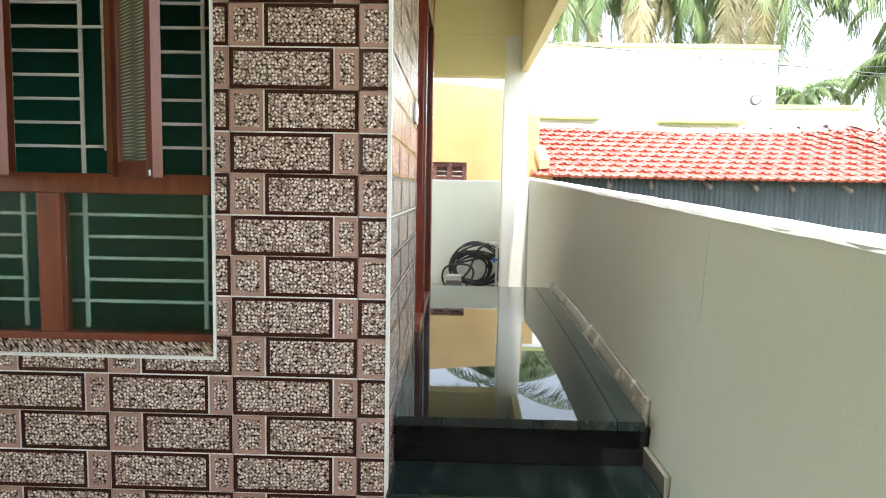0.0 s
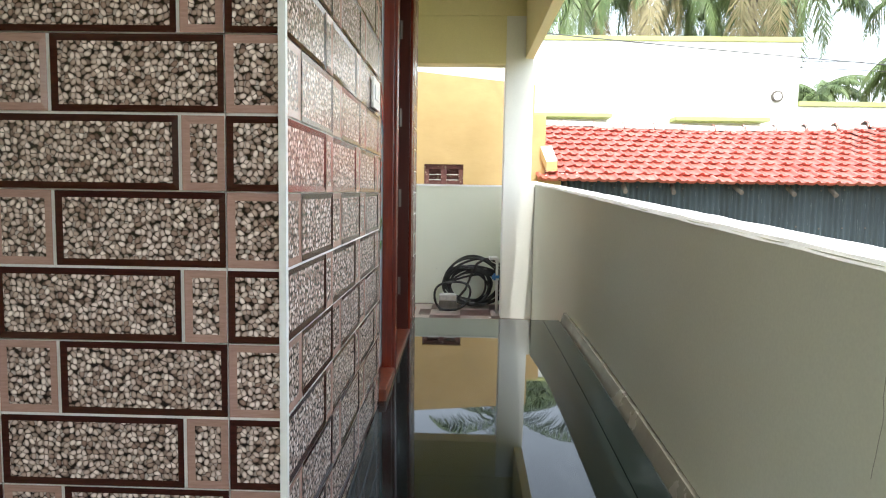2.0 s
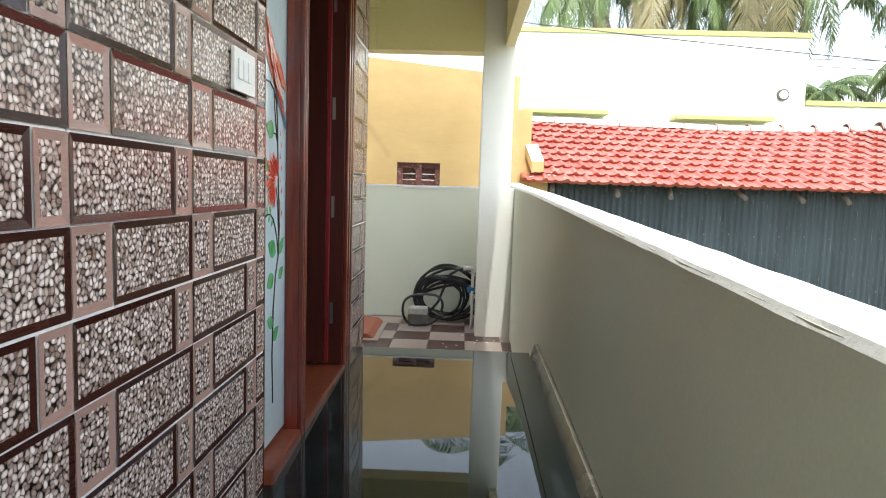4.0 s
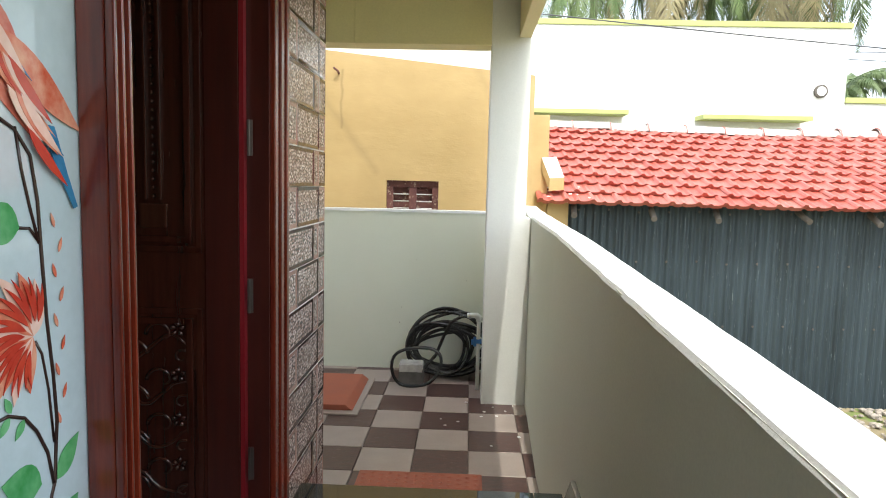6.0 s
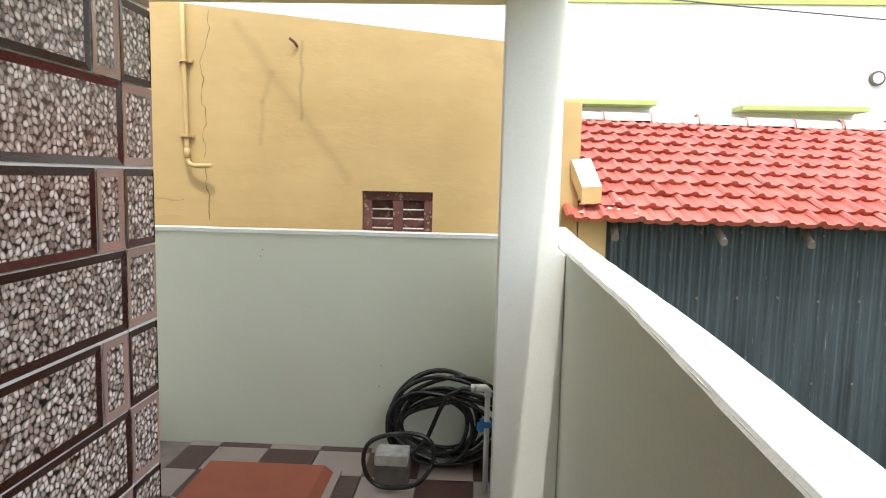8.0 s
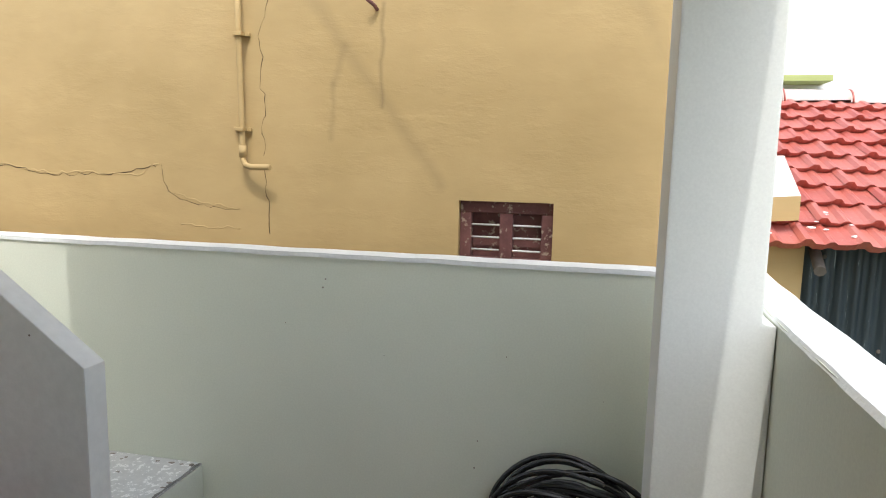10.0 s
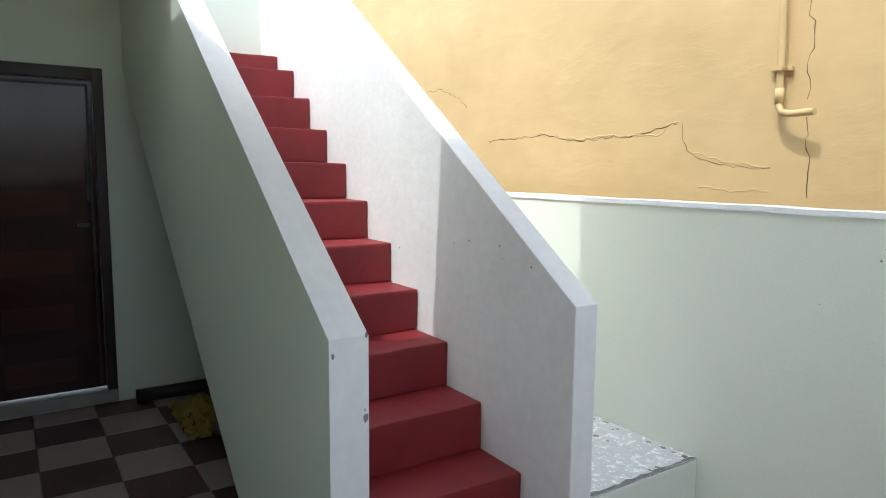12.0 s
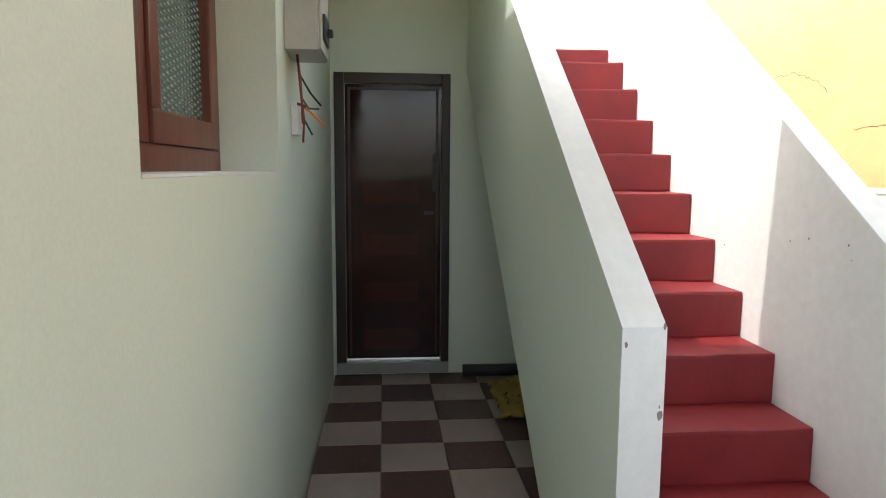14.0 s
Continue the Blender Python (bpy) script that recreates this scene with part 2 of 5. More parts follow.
CARVED = wood("glossy_carved_wood", (0.035, 0.010, 0.006), (0.07, 0.021, 0.012), 0.24)
HINGE = painted("dark_tarnished_steel", (0.20, 0.19, 0.18), (0.32, 0.30, 0.29), 0.35, metal=1.0)
DOOR_RED = painted("bright_red_edge_paint", (0.16, 0.005, 0.010), (0.22, 0.008, 0.014), 0.4)
POLE = painted("grey_weathered_pole", (0.07, 0.06, 0.05), (0.15, 0.13, 0.115), 0.85, 6, 60, 0.3)
SHUTTER = wood("brown_window_wood", (0.11, 0.023, 0.010), (0.20, 0.047, 0.019), 0.4)
SHUTTER.node_tree.nodes["Principled BSDF"].inputs["Coat Weight"].default_value = 0.12
BATHDOOR = painted("maroon_door_laminate", (0.022, 0.006, 0.006), (0.04, 0.009, 0.009), 0.09, 3, 80, 0.02)
BATHPRINT = painted("reddish_laminate_band", (0.040, 0.009, 0.008), (0.065, 0.014, 0.012), 0.09, 3, 80, 0.02)
for m_ in (BATHDOOR, BATHPRINT):
    m_.node_tree.nodes["Principled BSDF"].inputs["Specular IOR Level"].default_value = 0.3
STONE_SILL = painted("grey_stone_sill", (0.24, 0.24, 0.215), (0.32, 0.32, 0.29), 0.6)
BATHFRAME = painted("dark_door_frame", (0.014, 0.006, 0.005), (0.024, 0.010, 0.009), 0.4)
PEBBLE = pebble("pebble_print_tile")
TILE_DARK = painted("dark_brown_tile_border", (0.024, 0.006, 0.004), (0.048, 0.013, 0.009), 0.16, 30, 140, 0.02, stretch=(1, 1, 8))
TILE_LIGHT = painted("pinkish_tile_border", (0.30, 0.18, 0.145), (0.38, 0.24, 0.20), 0.16, 30, 140, 0.02, stretch=(1, 1, 8))
for m_ in (TILE_DARK, TILE_LIGHT):
    m_.node_tree.nodes["Principled BSDF"].inputs["Specular IOR Level"].default_value = 0.3
WHITE_GROUT = painted("white_tile_grout", (0.7, 0.68, 0.65), (0.82, 0.8, 0.77), 0.7)
SHEET = painted("blue_grey_corrugated_sheet", (0.017, 0.027, 0.034), (0.042, 0.062, 0.076), 0.5, 2.2, 50, 0.1, 0.2, spots=((0.14, 0.17, 0.18), 16.0, 0.64), stretch=(5, 5, 0.4))
FARWHITE = painted("white_lime_wall", (0.80, 0.81, 0.82), (0.86, 0.86, 0.86), 0.8, 0.5, 20, 0.1)
LIME = painted("lime_green_trim", (0.38, 0.41, 0.14), (0.45, 0.48, 0.19), 0.7)
EARTH = painted("dry_ground", (0.16, 0.13, 0.07), (0.30, 0.25, 0.15), 0.95, 0.9, 14, 0.6, spots=((0.12, 0.16, 0.04), 2.5, 0.52))
IRON = painted("white_enamel_iron", (0.66, 0.67, 0.66), (0.76, 0.76, 0.75), 0.4)
STEEL = painted("bright_steel", (0.5, 0.5, 0.5), (0.6, 0.6, 0.6), 0.28, metal=1.0)
RUBBER = painted("black_hose_rubber", (0.010, 0.010, 0.010), (0.022, 0.022, 0.022), 0.24)
PVC = painted("white_pvc", (0.7, 0.7, 0.68), (0.78, 0.78, 0.75), 0.4)
BLUE = painted("blue_plastic", (0.03, 0.16, 0.42), (0.05, 0.2, 0.5), 0.4)
GREYBOX = painted("grey_enamel_box", (0.42, 0.42, 0.40), (0.48, 0.48, 0.46), 0.4)
BLACK = painted("black_plastic", (0.012, 0.012, 0.012), (0.02, 0.02, 0.02), 0.4)
DIAMOND = patterned("diamond_pressed_glass", (0.10, 0.115, 0.085), (0.46, 0.45, 0.36), 230.0, 0.7)
WAVY = patterned("wavy_pressed_glass", (0.06, 0.095, 0.085), (0.22, 0.28, 0.25), 110.0, 0.30)
FROST = glassy("frosted_glass", (0.70, 0.92, 0.85), 0.16, 0.35, 70)
TERRAZZO = painted("white_mosaic_chips", (0.50, 0.50, 0.49), (0.58, 0.58, 0.56), 0.7, 20, 60, 0.3, spots=((0.76, 0.76, 0.74), 34.0, 0.55))
OLDWOOD = painted("weathered_maroon_wood", (0.10, 0.035, 0.035), (0.20, 0.085, 0.075), 0.8, 9, 90, 0.3, spots=((0.34, 0.26, 0.2), 24.0, 0.58))
ROOM_SHADE = painted("room_shade_colour", (0.05, 0.05, 0.05), (0.07, 0.07, 0.065), 0.8)
FLOORWHITE = painted("grey_vitrified_floor", (0.3, 0.3, 0.29), (0.36, 0.36, 0.35), 0.15)


# ---- building helpers ----
def quad_box(bm, x0, x1, y0, y1, z0, z1, mi=0, bev=0.0):
    v = [bm.verts.new((x, y, z)) for z in (z0, z1) for y in (y0, y1) for x in (x0, x1)]
    fs = [bm.faces.new([v[i] for i in q]) for q in ((0, 2, 3, 1), (4, 5, 7, 6), (0, 1, 5, 4), (2, 6, 7, 3), (0, 4, 6, 2), (1, 3, 7, 5))]
    for f in fs:
        f.material_index = mi
    if bev:
        es = list({e for f in fs for e in f.edges})
        r = bmesh.ops.bevel(bm, geom=es, offset=bev, segments=2, profile=0.7, affect="EDGES")
        for f in r["faces"]:
            f.material_index = mi
    return fs


def box(*a, bev=0.0):
    bm = bmesh.new()
    quad_box(bm, *a, bev=bev)
    return bm


def boxes(*rows, bev=0.0):
    bm = bmesh.new()
    for r in rows:
        quad_box(bm, *r, bev=bev)
    return bm


def prism(points, axis, a0, a1, bev=0.0):
    """A plate with the given outline in the two other axes, from a0 to a1 along the axis."""
    bm = bmesh.new()

    def at(p, a):
        return {"x": (a, p[0], p[1]), "y": (p[0], a, p[1]), "z": (p[0], p[1], a)}[axis]
    lo, hi = [bm.verts.new(at(p, a0)) for p in points], [bm.verts.new(at(p, a1)) for p in points]
    bm.faces.new(lo), bm.faces.new(hi[::-1])
    for i in range(len(points)):
        j = (i + 1) % len(points)
        bm.faces.new((lo[i], hi[i], hi[j], lo[j]))
    bmesh.ops.recalc_face_normals(bm, faces=bm.faces[:])
    if bev:
        bmesh.ops.bevel(bm, geom=bm.edges[:], offset=bev, segments=2, profile=0.7, affect="EDGES")
    return bm


def tube(bm, path, radius, sides=8, mi=0, cap=True):
    rings, pts = [], [Vector(p) for p in path]
    up = Vector((0.13, 0.31, 0.94)).normalized()
    for i, p in enumerate(pts):
        d = (pts[min(i + 1, len(pts) - 1)] - pts[max(i - 1, 0)]).normalized()
        u = d.cross(up)
        u = u.normalized() if u.length > 1e-3 else d.orthogonal().normalized()
        w = d.cross(u)
        r = radius[i] if isinstance(radius, (list, tuple)) else radius
        rings.append([bm.verts.new(p + r * (math.cos(a) * u + math.sin(a) * w)) for a in (2 * math.pi * k / sides for k in range(sides))])
    for a, b in zip(rings, rings[1:]):
        for k in range(sides):
            f = bm.faces.new((a[k], a[(k + 1) % sides], b[(k + 1) % sides], b[k]))
            f.smooth, f.material_index = True, mi
    if cap:
        bm.faces.new(rings[0][::-1]).material_index = mi
        bm.faces.new(rings[-1]).material_index = mi
    return bm


def tubes(*rows, sides=8):
    bm = bmesh.new()
    for path, r in rows:
        tube(bm, path, r, sides)
    return bm


def mesh_of(name, bm, mats, origin=(0, 0, 0)):
    bmesh.ops.recalc_face_normals(bm, faces=bm.faces[:])
    bmesh.ops.translate(bm, verts=bm.verts[:], vec=-Vector(origin))
    me = bpy.data.meshes.new(name)
    bm.to_mesh(me)
    bm.free()
    for m in mats if isinstance(mats, (list, tuple)) else (mats,):
        me.materials.append(m)
    return me


BASES = {}


def thing(name, base, label, category, group="", kind=""):
    """An Empty at the base of a thing, to carry its parts."""
    ob = tagged(new(name), label, category, group, kind)
    ob.location = base
    ob.empty_display_size = 0.1
    BASES[ob.name] = Vector(base)
    return ob


def solid(name, bm, mats, label, category, group="", kind="", base=(0, 0, 0)):
    """A thing of one mesh, given in world places."""
    ob = tagged(new(name, mesh_of(name, bm, mats, base)), label, category, group, kind)
    ob.location = base
    BASES[ob.name] = Vector(base)
    return ob


def part(name, bm, mats, parent, label="", kind=""):
    """One mesh under a thing or a part; the mesh is given in world places."""
    base = BASES[parent.name]
    ob = new(name, mesh_of(name, bm, mats, base))
    ob.parent = parent
    BASES[ob.name] = base
    return tagged(ob, label, kind=kind)


def piece(name, mesh, parent, place, mats=None):
    ob = new(name, mesh)
    ob.parent = parent
    ob.location = Vector(place) - BASES[parent.name]
    return ob


def structure(name, bm, mats, label, category):
    return solid(name, bm, mats, label, category, kind="structure")


# ---- the large structure ----
ground_bm = bmesh.new()
for i in range(41):
    for j in range(41):
        x, y = (i - 20) * 2.0, (j - 12) * 2.0
        far = abs(i - 20) == 20 or j in (0, 40)
        ground_bm.verts.new((x * (40 if abs(i - 20) == 20 else 1), y if j not in (0, 40) else (-900 if j == 0 else 900), -0.42 + (0 if far else 0.05 * noise.noise((x, y, 0)))))
ground_bm.verts.ensure_lookup_table()
for i in range(40):
    for j in range(40):
        a = i * 41 + j
        ground_bm.faces.new([ground_bm.verts[k] for k in (a, a + 41, a + 42, a + 1)])
structure("ground", ground_bm, EARTH, "dry earth plot with thin grass beside the house", "ground")

WALL_H = 2.75
wall_side = structure("wall_east", boxes((-0.2, -0.012, 1.056, 2.44, -0.3, WALL_H), (-0.2, -0.012, 3.90, 4.373, -0.3, WALL_H), (-0.2, -0.012, 2.44, 3.90, 2.32, WALL_H), (-0.2, -0.012, 2.44, 3.90, -0.3, 0.285)),
                      WHITE_GROUT, "side wall clad in pebble-print elevation tiles", "wall")
wall_front = structure("wall_south", boxes((-4.4, -1.80, 1.056, 1.24, -0.3, WALL_H), (-0.60, -0.2, 1.056, 1.24, -0.3, WALL_H), (-1.80, -0.60, 1.056, 1.24, -0.3, 0.57), (-1.80, -0.60, 1.056, 1.24, 2.0, WALL_H)),
                       WHITE_GROUT, "front wall clad in pebble-print elevation tiles", "wall")
structure("wall_north", boxes((-4.15, -1.89, 4.135, 4.385, -0.05, WALL_H), (-0.645, -0.2, 4.135, 4.385, -0.05, WALL_H), (-1.89, -0.645, 4.135, 4.385, -0.05, 1.35), (-1.89, -0.645, 4.135, 4.385, 2.45, WALL_H), (-0.2, -0.004, 4.373, 4.385, -0.05, WALL_H)),
          MINT_GLOSS, "smooth pale mint rear wall of the house", "wall")
structure("wall_west", box(-4.4, -4.2, 1.24, 4.135, -0.3, WALL_H), GREEN_ROOM, "far room wall painted dark green", "wall")
structure("room_floor", box(-4.2, -0.2, 1.24, 4.135, 0.2, 0.345), FLOORWHITE, "grey vitrified floor inside the room", "floor")
for k, row in enumerate(((-4.2, -0.204, 1.244, 1.25, 0.345, 0.57), (-4.2, -0.204, 4.12, 4.13, 0.345, 1.3), (-4.2, -1.95, 4.12, 4.13, 1.3, WALL_H))):
    structure("wall_room_%d" % (k + 1), box(*row), GREEN_ROOM, "dark green inner wall of the room behind the window", "wall")
PORCH_H = 3.38
# Unseen stretches over forecourt and passage are added to hold back sky light.
ceiling_bm = boxes((-6, 0.96, -5.2, 1.05, WALL_H, 2.9), (-6, -0.2, 1.05, 4.385, WALL_H, 2.9), (-0.2, 0.96, 1.05, 6.25, PORCH_H, PORCH_H + 0.03), (-2.6, -1.7705, 4.385, 4.82, WALL_H, 2.9), (-5.4, -2.6, 4.385, 5.262, WALL_H, 2.9))
# This unseen slab's slanted edge is shaped for the shadow line on the stair.
lo, hi = ([ceiling_bm.verts.new((x, y, z)) for x, y in ((-1.77, 4.386), (-0.2, 4.386), (-0.2, 6.39), (-1.93, 6.39), (-1.77, 5.5))] for z in (WALL_H, 2.9))
ceiling_bm.faces.new(lo), ceiling_bm.faces.new(hi)
for k in range(5):
    ceiling_bm.faces.new((lo[k], lo[(k + 1) % 5], hi[(k + 1) % 5], hi[k]))
structure("ceiling", ceiling_bm, CREAM, "cream roof slab over house and porch, extended unseen to block sky light", "ceiling")
structure("beam_north", boxes((-1.80, -0.201, 6.19, 6.388, 2.41, WALL_H - 0.003), (-0.2, 0.70, 6.19, 6.388, 2.41, 2.85), (-0.2, 0.957, 6.19, 6.245, 2.851, PORCH_H - 0.003), bev=0.006), CREAM, "cream plastered beam across the porch end", "beam")
structure("beam_east", boxes((0.88, 0.957, -5.0, 1.049, 2.46, WALL_H - 0.003), (0.88, 0.957, 1.05, 6.188, 2.46, PORCH_H - 0.003), bev=0.006), CREAM, "cream plastered edge beam along the porch", "beam")
structure("wall_porch_head", boxes((-0.2, -0.012, 1.056, 4.373, WALL_H + 0.001, PORCH_H - 0.002), (-0.2, -0.19, 4.387, 6.188, WALL_H + 0.002, PORCH_H - 0.002), (-0.011, 0.879, 1.04, 1.05, 2.901, PORCH_H - 0.002)), CREAM, "cream plaster above the porch walls", "wall")
structure("wall_partition", box(-4.199, -0.201, 2.36, 2.42, 0.346, WALL_H - 0.002), GREEN_ROOM, "dark green partition behind the front window", "wall")

par = thing("parapet_east", (1.07, 1.0, -0.42), "waist-high mint parapet wall with white coping", "parapet", kind="structure")


def par_top(y):
    return 1.30 - 0.0385 * (6.2 - y)


def par_in(y):
    """The inner face, which bows out a little along the porch."""
    return 1.0 + 0.035 * min(max((6.15 - y) / 1.0, 0.0), 1.0)


def par_out(y):
    """The outer face, which draws in a little towards the corner."""
    return 1.172 - 0.05 * min(max((y - 4.9) / 1.5, 0.0), 1.0)


bm = bmesh.new()
N = 400
rows = []
for i in range(N + 1):
    y = -4.0 + 11.13 * i / N
    w = [0.004 * noise.noise((y * 3, k * 7.0, 0)) for k in range(4)]
    rows.append([bm.verts.new(p) for p in ((par_in(y) - 0.09 * min(max(6.1 - y, 0.0), 1.0), y, -0.42), (par_out(y) - 0.003, y, -0.42), (par_out(y) - 0.003 + w[0], y, par_top(y) - 0.004), (par_in(y), y, par_top(y) - 0.004))])
for a, b in zip(rows, rows[1:]):
    for k in range(4):
        bm.faces.new((a[k], a[(k + 1) % 4], b[(k + 1) % 4], b[k]))
bm.faces.new(rows[0]), bm.faces.new(rows[-1])
part("wall_body", bm, MINT, par)
bm = bmesh.new()
rows = []
N = 220
for i in range(N + 1):
    y = -4.0 + 11.13 * i / N
    e = 0.003 * noise.noise((y * 9, 2.0, 0)) + 0.003 * noise.noise((y * 31, 5.0, 0))
    o = 0.003 * noise.noise((y * 7, 9.0, 0))
    z = par_top(y) + 0.003 * noise.noise((y * 5, 4.0, 1.0))
    rows.append([bm.verts.new(p) for p in ((par_in(y) - 0.003 + e, y, z - 0.012), (par_out(y) + o, y, z - 0.012), (par_out(y) - 0.002 + o, y, z + 0.002), (par_in(y) + 0.004 + e, y, z + 0.004))])
for a, b in zip(rows, rows[1:]):
    for k in range(4):
        bm.faces.new((a[k], a[(k + 1) % 4], b[(k + 1) % 4], b[k]))
bm.faces.new(rows[0]), bm.faces.new(rows[-1])
part("coping", bm, COPING, par, "rough white lime coping")
parn = thing("parapet_north", (-1.5, 7.06, -0.42), "mint parapet wall with thin white coping", "parapet", kind="structure")
part("wall_body", box(-5.4, 0.998, 7.0, 7.12, -0.42, 1.27), MINT, parn)
bm = bmesh.new()
rows = []
for i in range(121):
    x = -5.4 + 6.395 * i / 120
    e, z = 0.004 * noise.noise((x * 8, 3.0, 0)), 1.29 + 0.004 * noise.noise((x * 4, 8.0, 0))
    rows.append([bm.verts.new(p) for p in ((x, 6.993 + e, z - 0.02), (x, 7.127, z - 0.02), (x, 7.127, z), (x, 6.995 + e, z))])
for a, b in zip(rows, rows[1:]):
    for k in range(4):
        bm.faces.new((a[k], a[(k + 1) % 4], b[(k + 1) % 4], b[k]))
bm.faces.new(rows[0]), bm.faces.new(rows[-1])
part("coping", bm, COPING, parn, "thin white coping")
structure("column", prism([(0.70, -0.05), (0.998, -0.05), (0.998, 1.283), (0.962, 1.29), (0.962, 2.85), (0.70, 2.85)], "y", 6.19, 6.44, 0.007), COLUMN, "white plastered porch column beside the parapet", "column")

# rear paving, with tiles laid on it further down
structure("floor", boxes((-4.0, 0.998, 4.4, 6.998, -0.2, -0.012), (-0.011, 0.998, 4.06, 4.399, -0.2, -0.012)), GROUT, "grouted bed of the checkered rear paving", "floor")


def porch_z(y):
    """The top of the porch floor, which climbs towards the back and levels out there."""
    u = y - 1.25
    return 0.303 + 0.0665 * u - 0.011 * u * u


def climbing(x0, x1, y0, y1, under, over):
    """A long slab that follows the porch floor, its top one smooth sheet."""
    bm = bmesh.new()
    steps = [y0 + (y1 - y0) * i / 30 for i in range(31)]
    top = [[bm.verts.new((x, y, porch_z(y) - over)) for x in (x0, x1)] for y in steps]
    for a, b in zip(top, top[1:]):
        bm.faces.new((a[0], a[1], b[1], b[0])).smooth = True
    ring = [(y, porch_z(y) - over) for y in steps] + [(y1, porch_z(y1) - under), (y0, porch_z(y0) - under)]
    sides = [[bm.verts.new((x, y, z)) for y, z in ring] for x in (x0, x1)]
    bm.faces.new(sides[0]), bm.faces.new(sides[1])
    n = len(ring)
    for k in range(30, n):
        bm.faces.new((sides[0][k], sides[0][(k + 1) % n], sides[1][(k + 1) % n], sides[1][k]))
    return bm


structure("porch_base", prism([(1.315, -0.3), (4.03, -0.3), (4.03, porch_z(4.03) - 0.06), (2.6, porch_z(2.6) - 0.06), (1.315, 0.26)], "x", -0.012, 0.998), GRANITE_EDGE, "masonry base of the side porch", "floor")
structure("front_ground", box(-5, 0.998, -5.0, 1.05, -0.42, -0.2), GROUT, "cement forecourt before the house", "ground")

# ---- porch of black granite ----
porch = thing("porch_floor", (0.5, 3.0, 0.245), "polished black granite porch floor with steps", "floor", kind="structure")
for name, a, b in (("granite_slab", 0.0, 0.842), ("granite_slab", 0.845, 0.946)):
    part(name, climbing(a, b, 1.255, 4.05, 0.036, 0.0), GRANITE, porch)
part("riser", box(0.0, 0.956, 1.298, 1.314, 0.115, 0.268), GRANITE_EDGE, porch)
part("tread", box(0.0, 0.956, 1.0, 1.297, 0.083, 0.115, bev=0.008), GRANITE, porch)
part("riser", box(0.0, 0.956, 1.04, 1.296, -0.06, 0.083), GRANITE_EDGE, porch)
part("tread", box(0.0, 0.956, 0.71, 1.039, -0.09, -0.06, bev=0.008), GRANITE, porch)
part("riser", box(0.0, 0.956, 0.75, 1.038, -0.2, -0.09), GRANITE_EDGE, porch)
part("back_riser", box(0.0, 0.985, 4.031, 4.045, -0.012, 0.36), GRANITE_EDGE, porch)
sk = thing("skirting", (0.99, 3.0, 0.285), "grey stone skirting along the parapet foot", "skirting", kind="structure")


def along(y0, y1, section):
    """A strip along the porch edge with one section, given by x and height over the porch floor."""
    bm = bmesh.new()
    ends = [[bm.verts.new((x, y, porch_z(y) + h)) for x, h in section] for y in (y0 + (y1 - y0) * i / 8 for i in range(9))]
    n = len(section)
    for a, b in zip(ends, ends[1:]):
        for k in range(n):
            bm.faces.new((a[k], a[(k + 1) % n], b[(k + 1) % n], b[k]))
    bm.faces.new(ends[0]), bm.faces.new(ends[-1])
    return bm


part("skirting_board", along(1.34, 4.05, ((0.944, -0.05), (1.05, -0.05), (1.05, 0.052), (0.975, 0.049))), SKIRT, sk)
part("skirting_board", boxes((0.957, 1.04, 1.04, 1.339, -0.1, 0.185), (0.957, 1.04, 0.74, 1.039, -0.2, 0.015)), SKIRT, sk)

# ---- stairs ----
stairs = thing("stairs", (-2.4, 5.7, 0), "steep red-painted concrete stair between white balustrades", "stairs", kind="structure")
X0, Z0, DX, DZ = -1.108, 0.205, 0.2311, 0.177
for k in range(12):
    x, z = X0 - DX * k, Z0 + DZ * k
    if k == 11:
        x, z = -3.685, 2.09
    x1 = x - DX - 0.05 if k < 11 else -5.3
    bmx = box(x1, x, 5.362, 6.083, z - (Z0 if k == 0 else DZ), z, bev=0.011)
    bmesh.ops.subdivide_edges(bmx, edges=[e for e in bmx.edges if abs(e.verts[0].co.y - e.verts[1].co.y) > 0.3], cuts=7)
    for v in bmx.verts:
        v.co.z += 0.007 * noise.noise((v.co.x * 5, v.co.y * 6, v.co.z * 5))
        v.co.x += 0.006 * noise.noise((v.co.x * 3 + 9, v.co.y * 5, v.co.z * 7)) if k < 11 else 0
    part("step", bmx, REDSTEP, stairs)


def soffit(x):
    return max(0.0, 0.80 * (-1.53 - x))


part("waist_slab", prism([(-1.53, 0.0), (-4.0, soffit(-4.0)), (-5.3, soffit(-4.0)), (-5.3, Z0 + 10.9 * DZ), (X0 - 11.1 * DX, Z0 + 10.0 * DZ), (X0 - 0.5 * DX, 0.04), (X0 - 0.5 * DX, 0.0)], "y", 5.365, 6.081), MINT_GLOSS, stairs)
bal_in = [(-1.085, 0.0), (-1.085, 1.01), (-3.5, 1.01 + 0.742 * 2.415), (-5.3, 1.01 + 0.742 * 2.415), (-5.3, soffit(-4.0)), (-4.0, soffit(-4.0)), (-1.53, 0.0)]
part("balustrade", prism(bal_in, "y", 5.262, 5.36, 0.006), MINT_GLOSS, stairs, "mint balustrade wall with whitewashed edge")
part("balustrade_cap", prism([(-1.084, 1.011), (-3.5, 1.011 + 0.742 * 2.416), (-3.5, 1.018 + 0.742 * 2.416), (-1.081, 1.017)], "y", 5.259, 5.363), WHITE, stairs, "whitewashed edge of the balustrade")
part("balustrade_end", box(-1.084, -1.079, 5.259, 5.363, 0.0, 1.0165), WHITE, stairs, "whitewashed end of the balustrade")
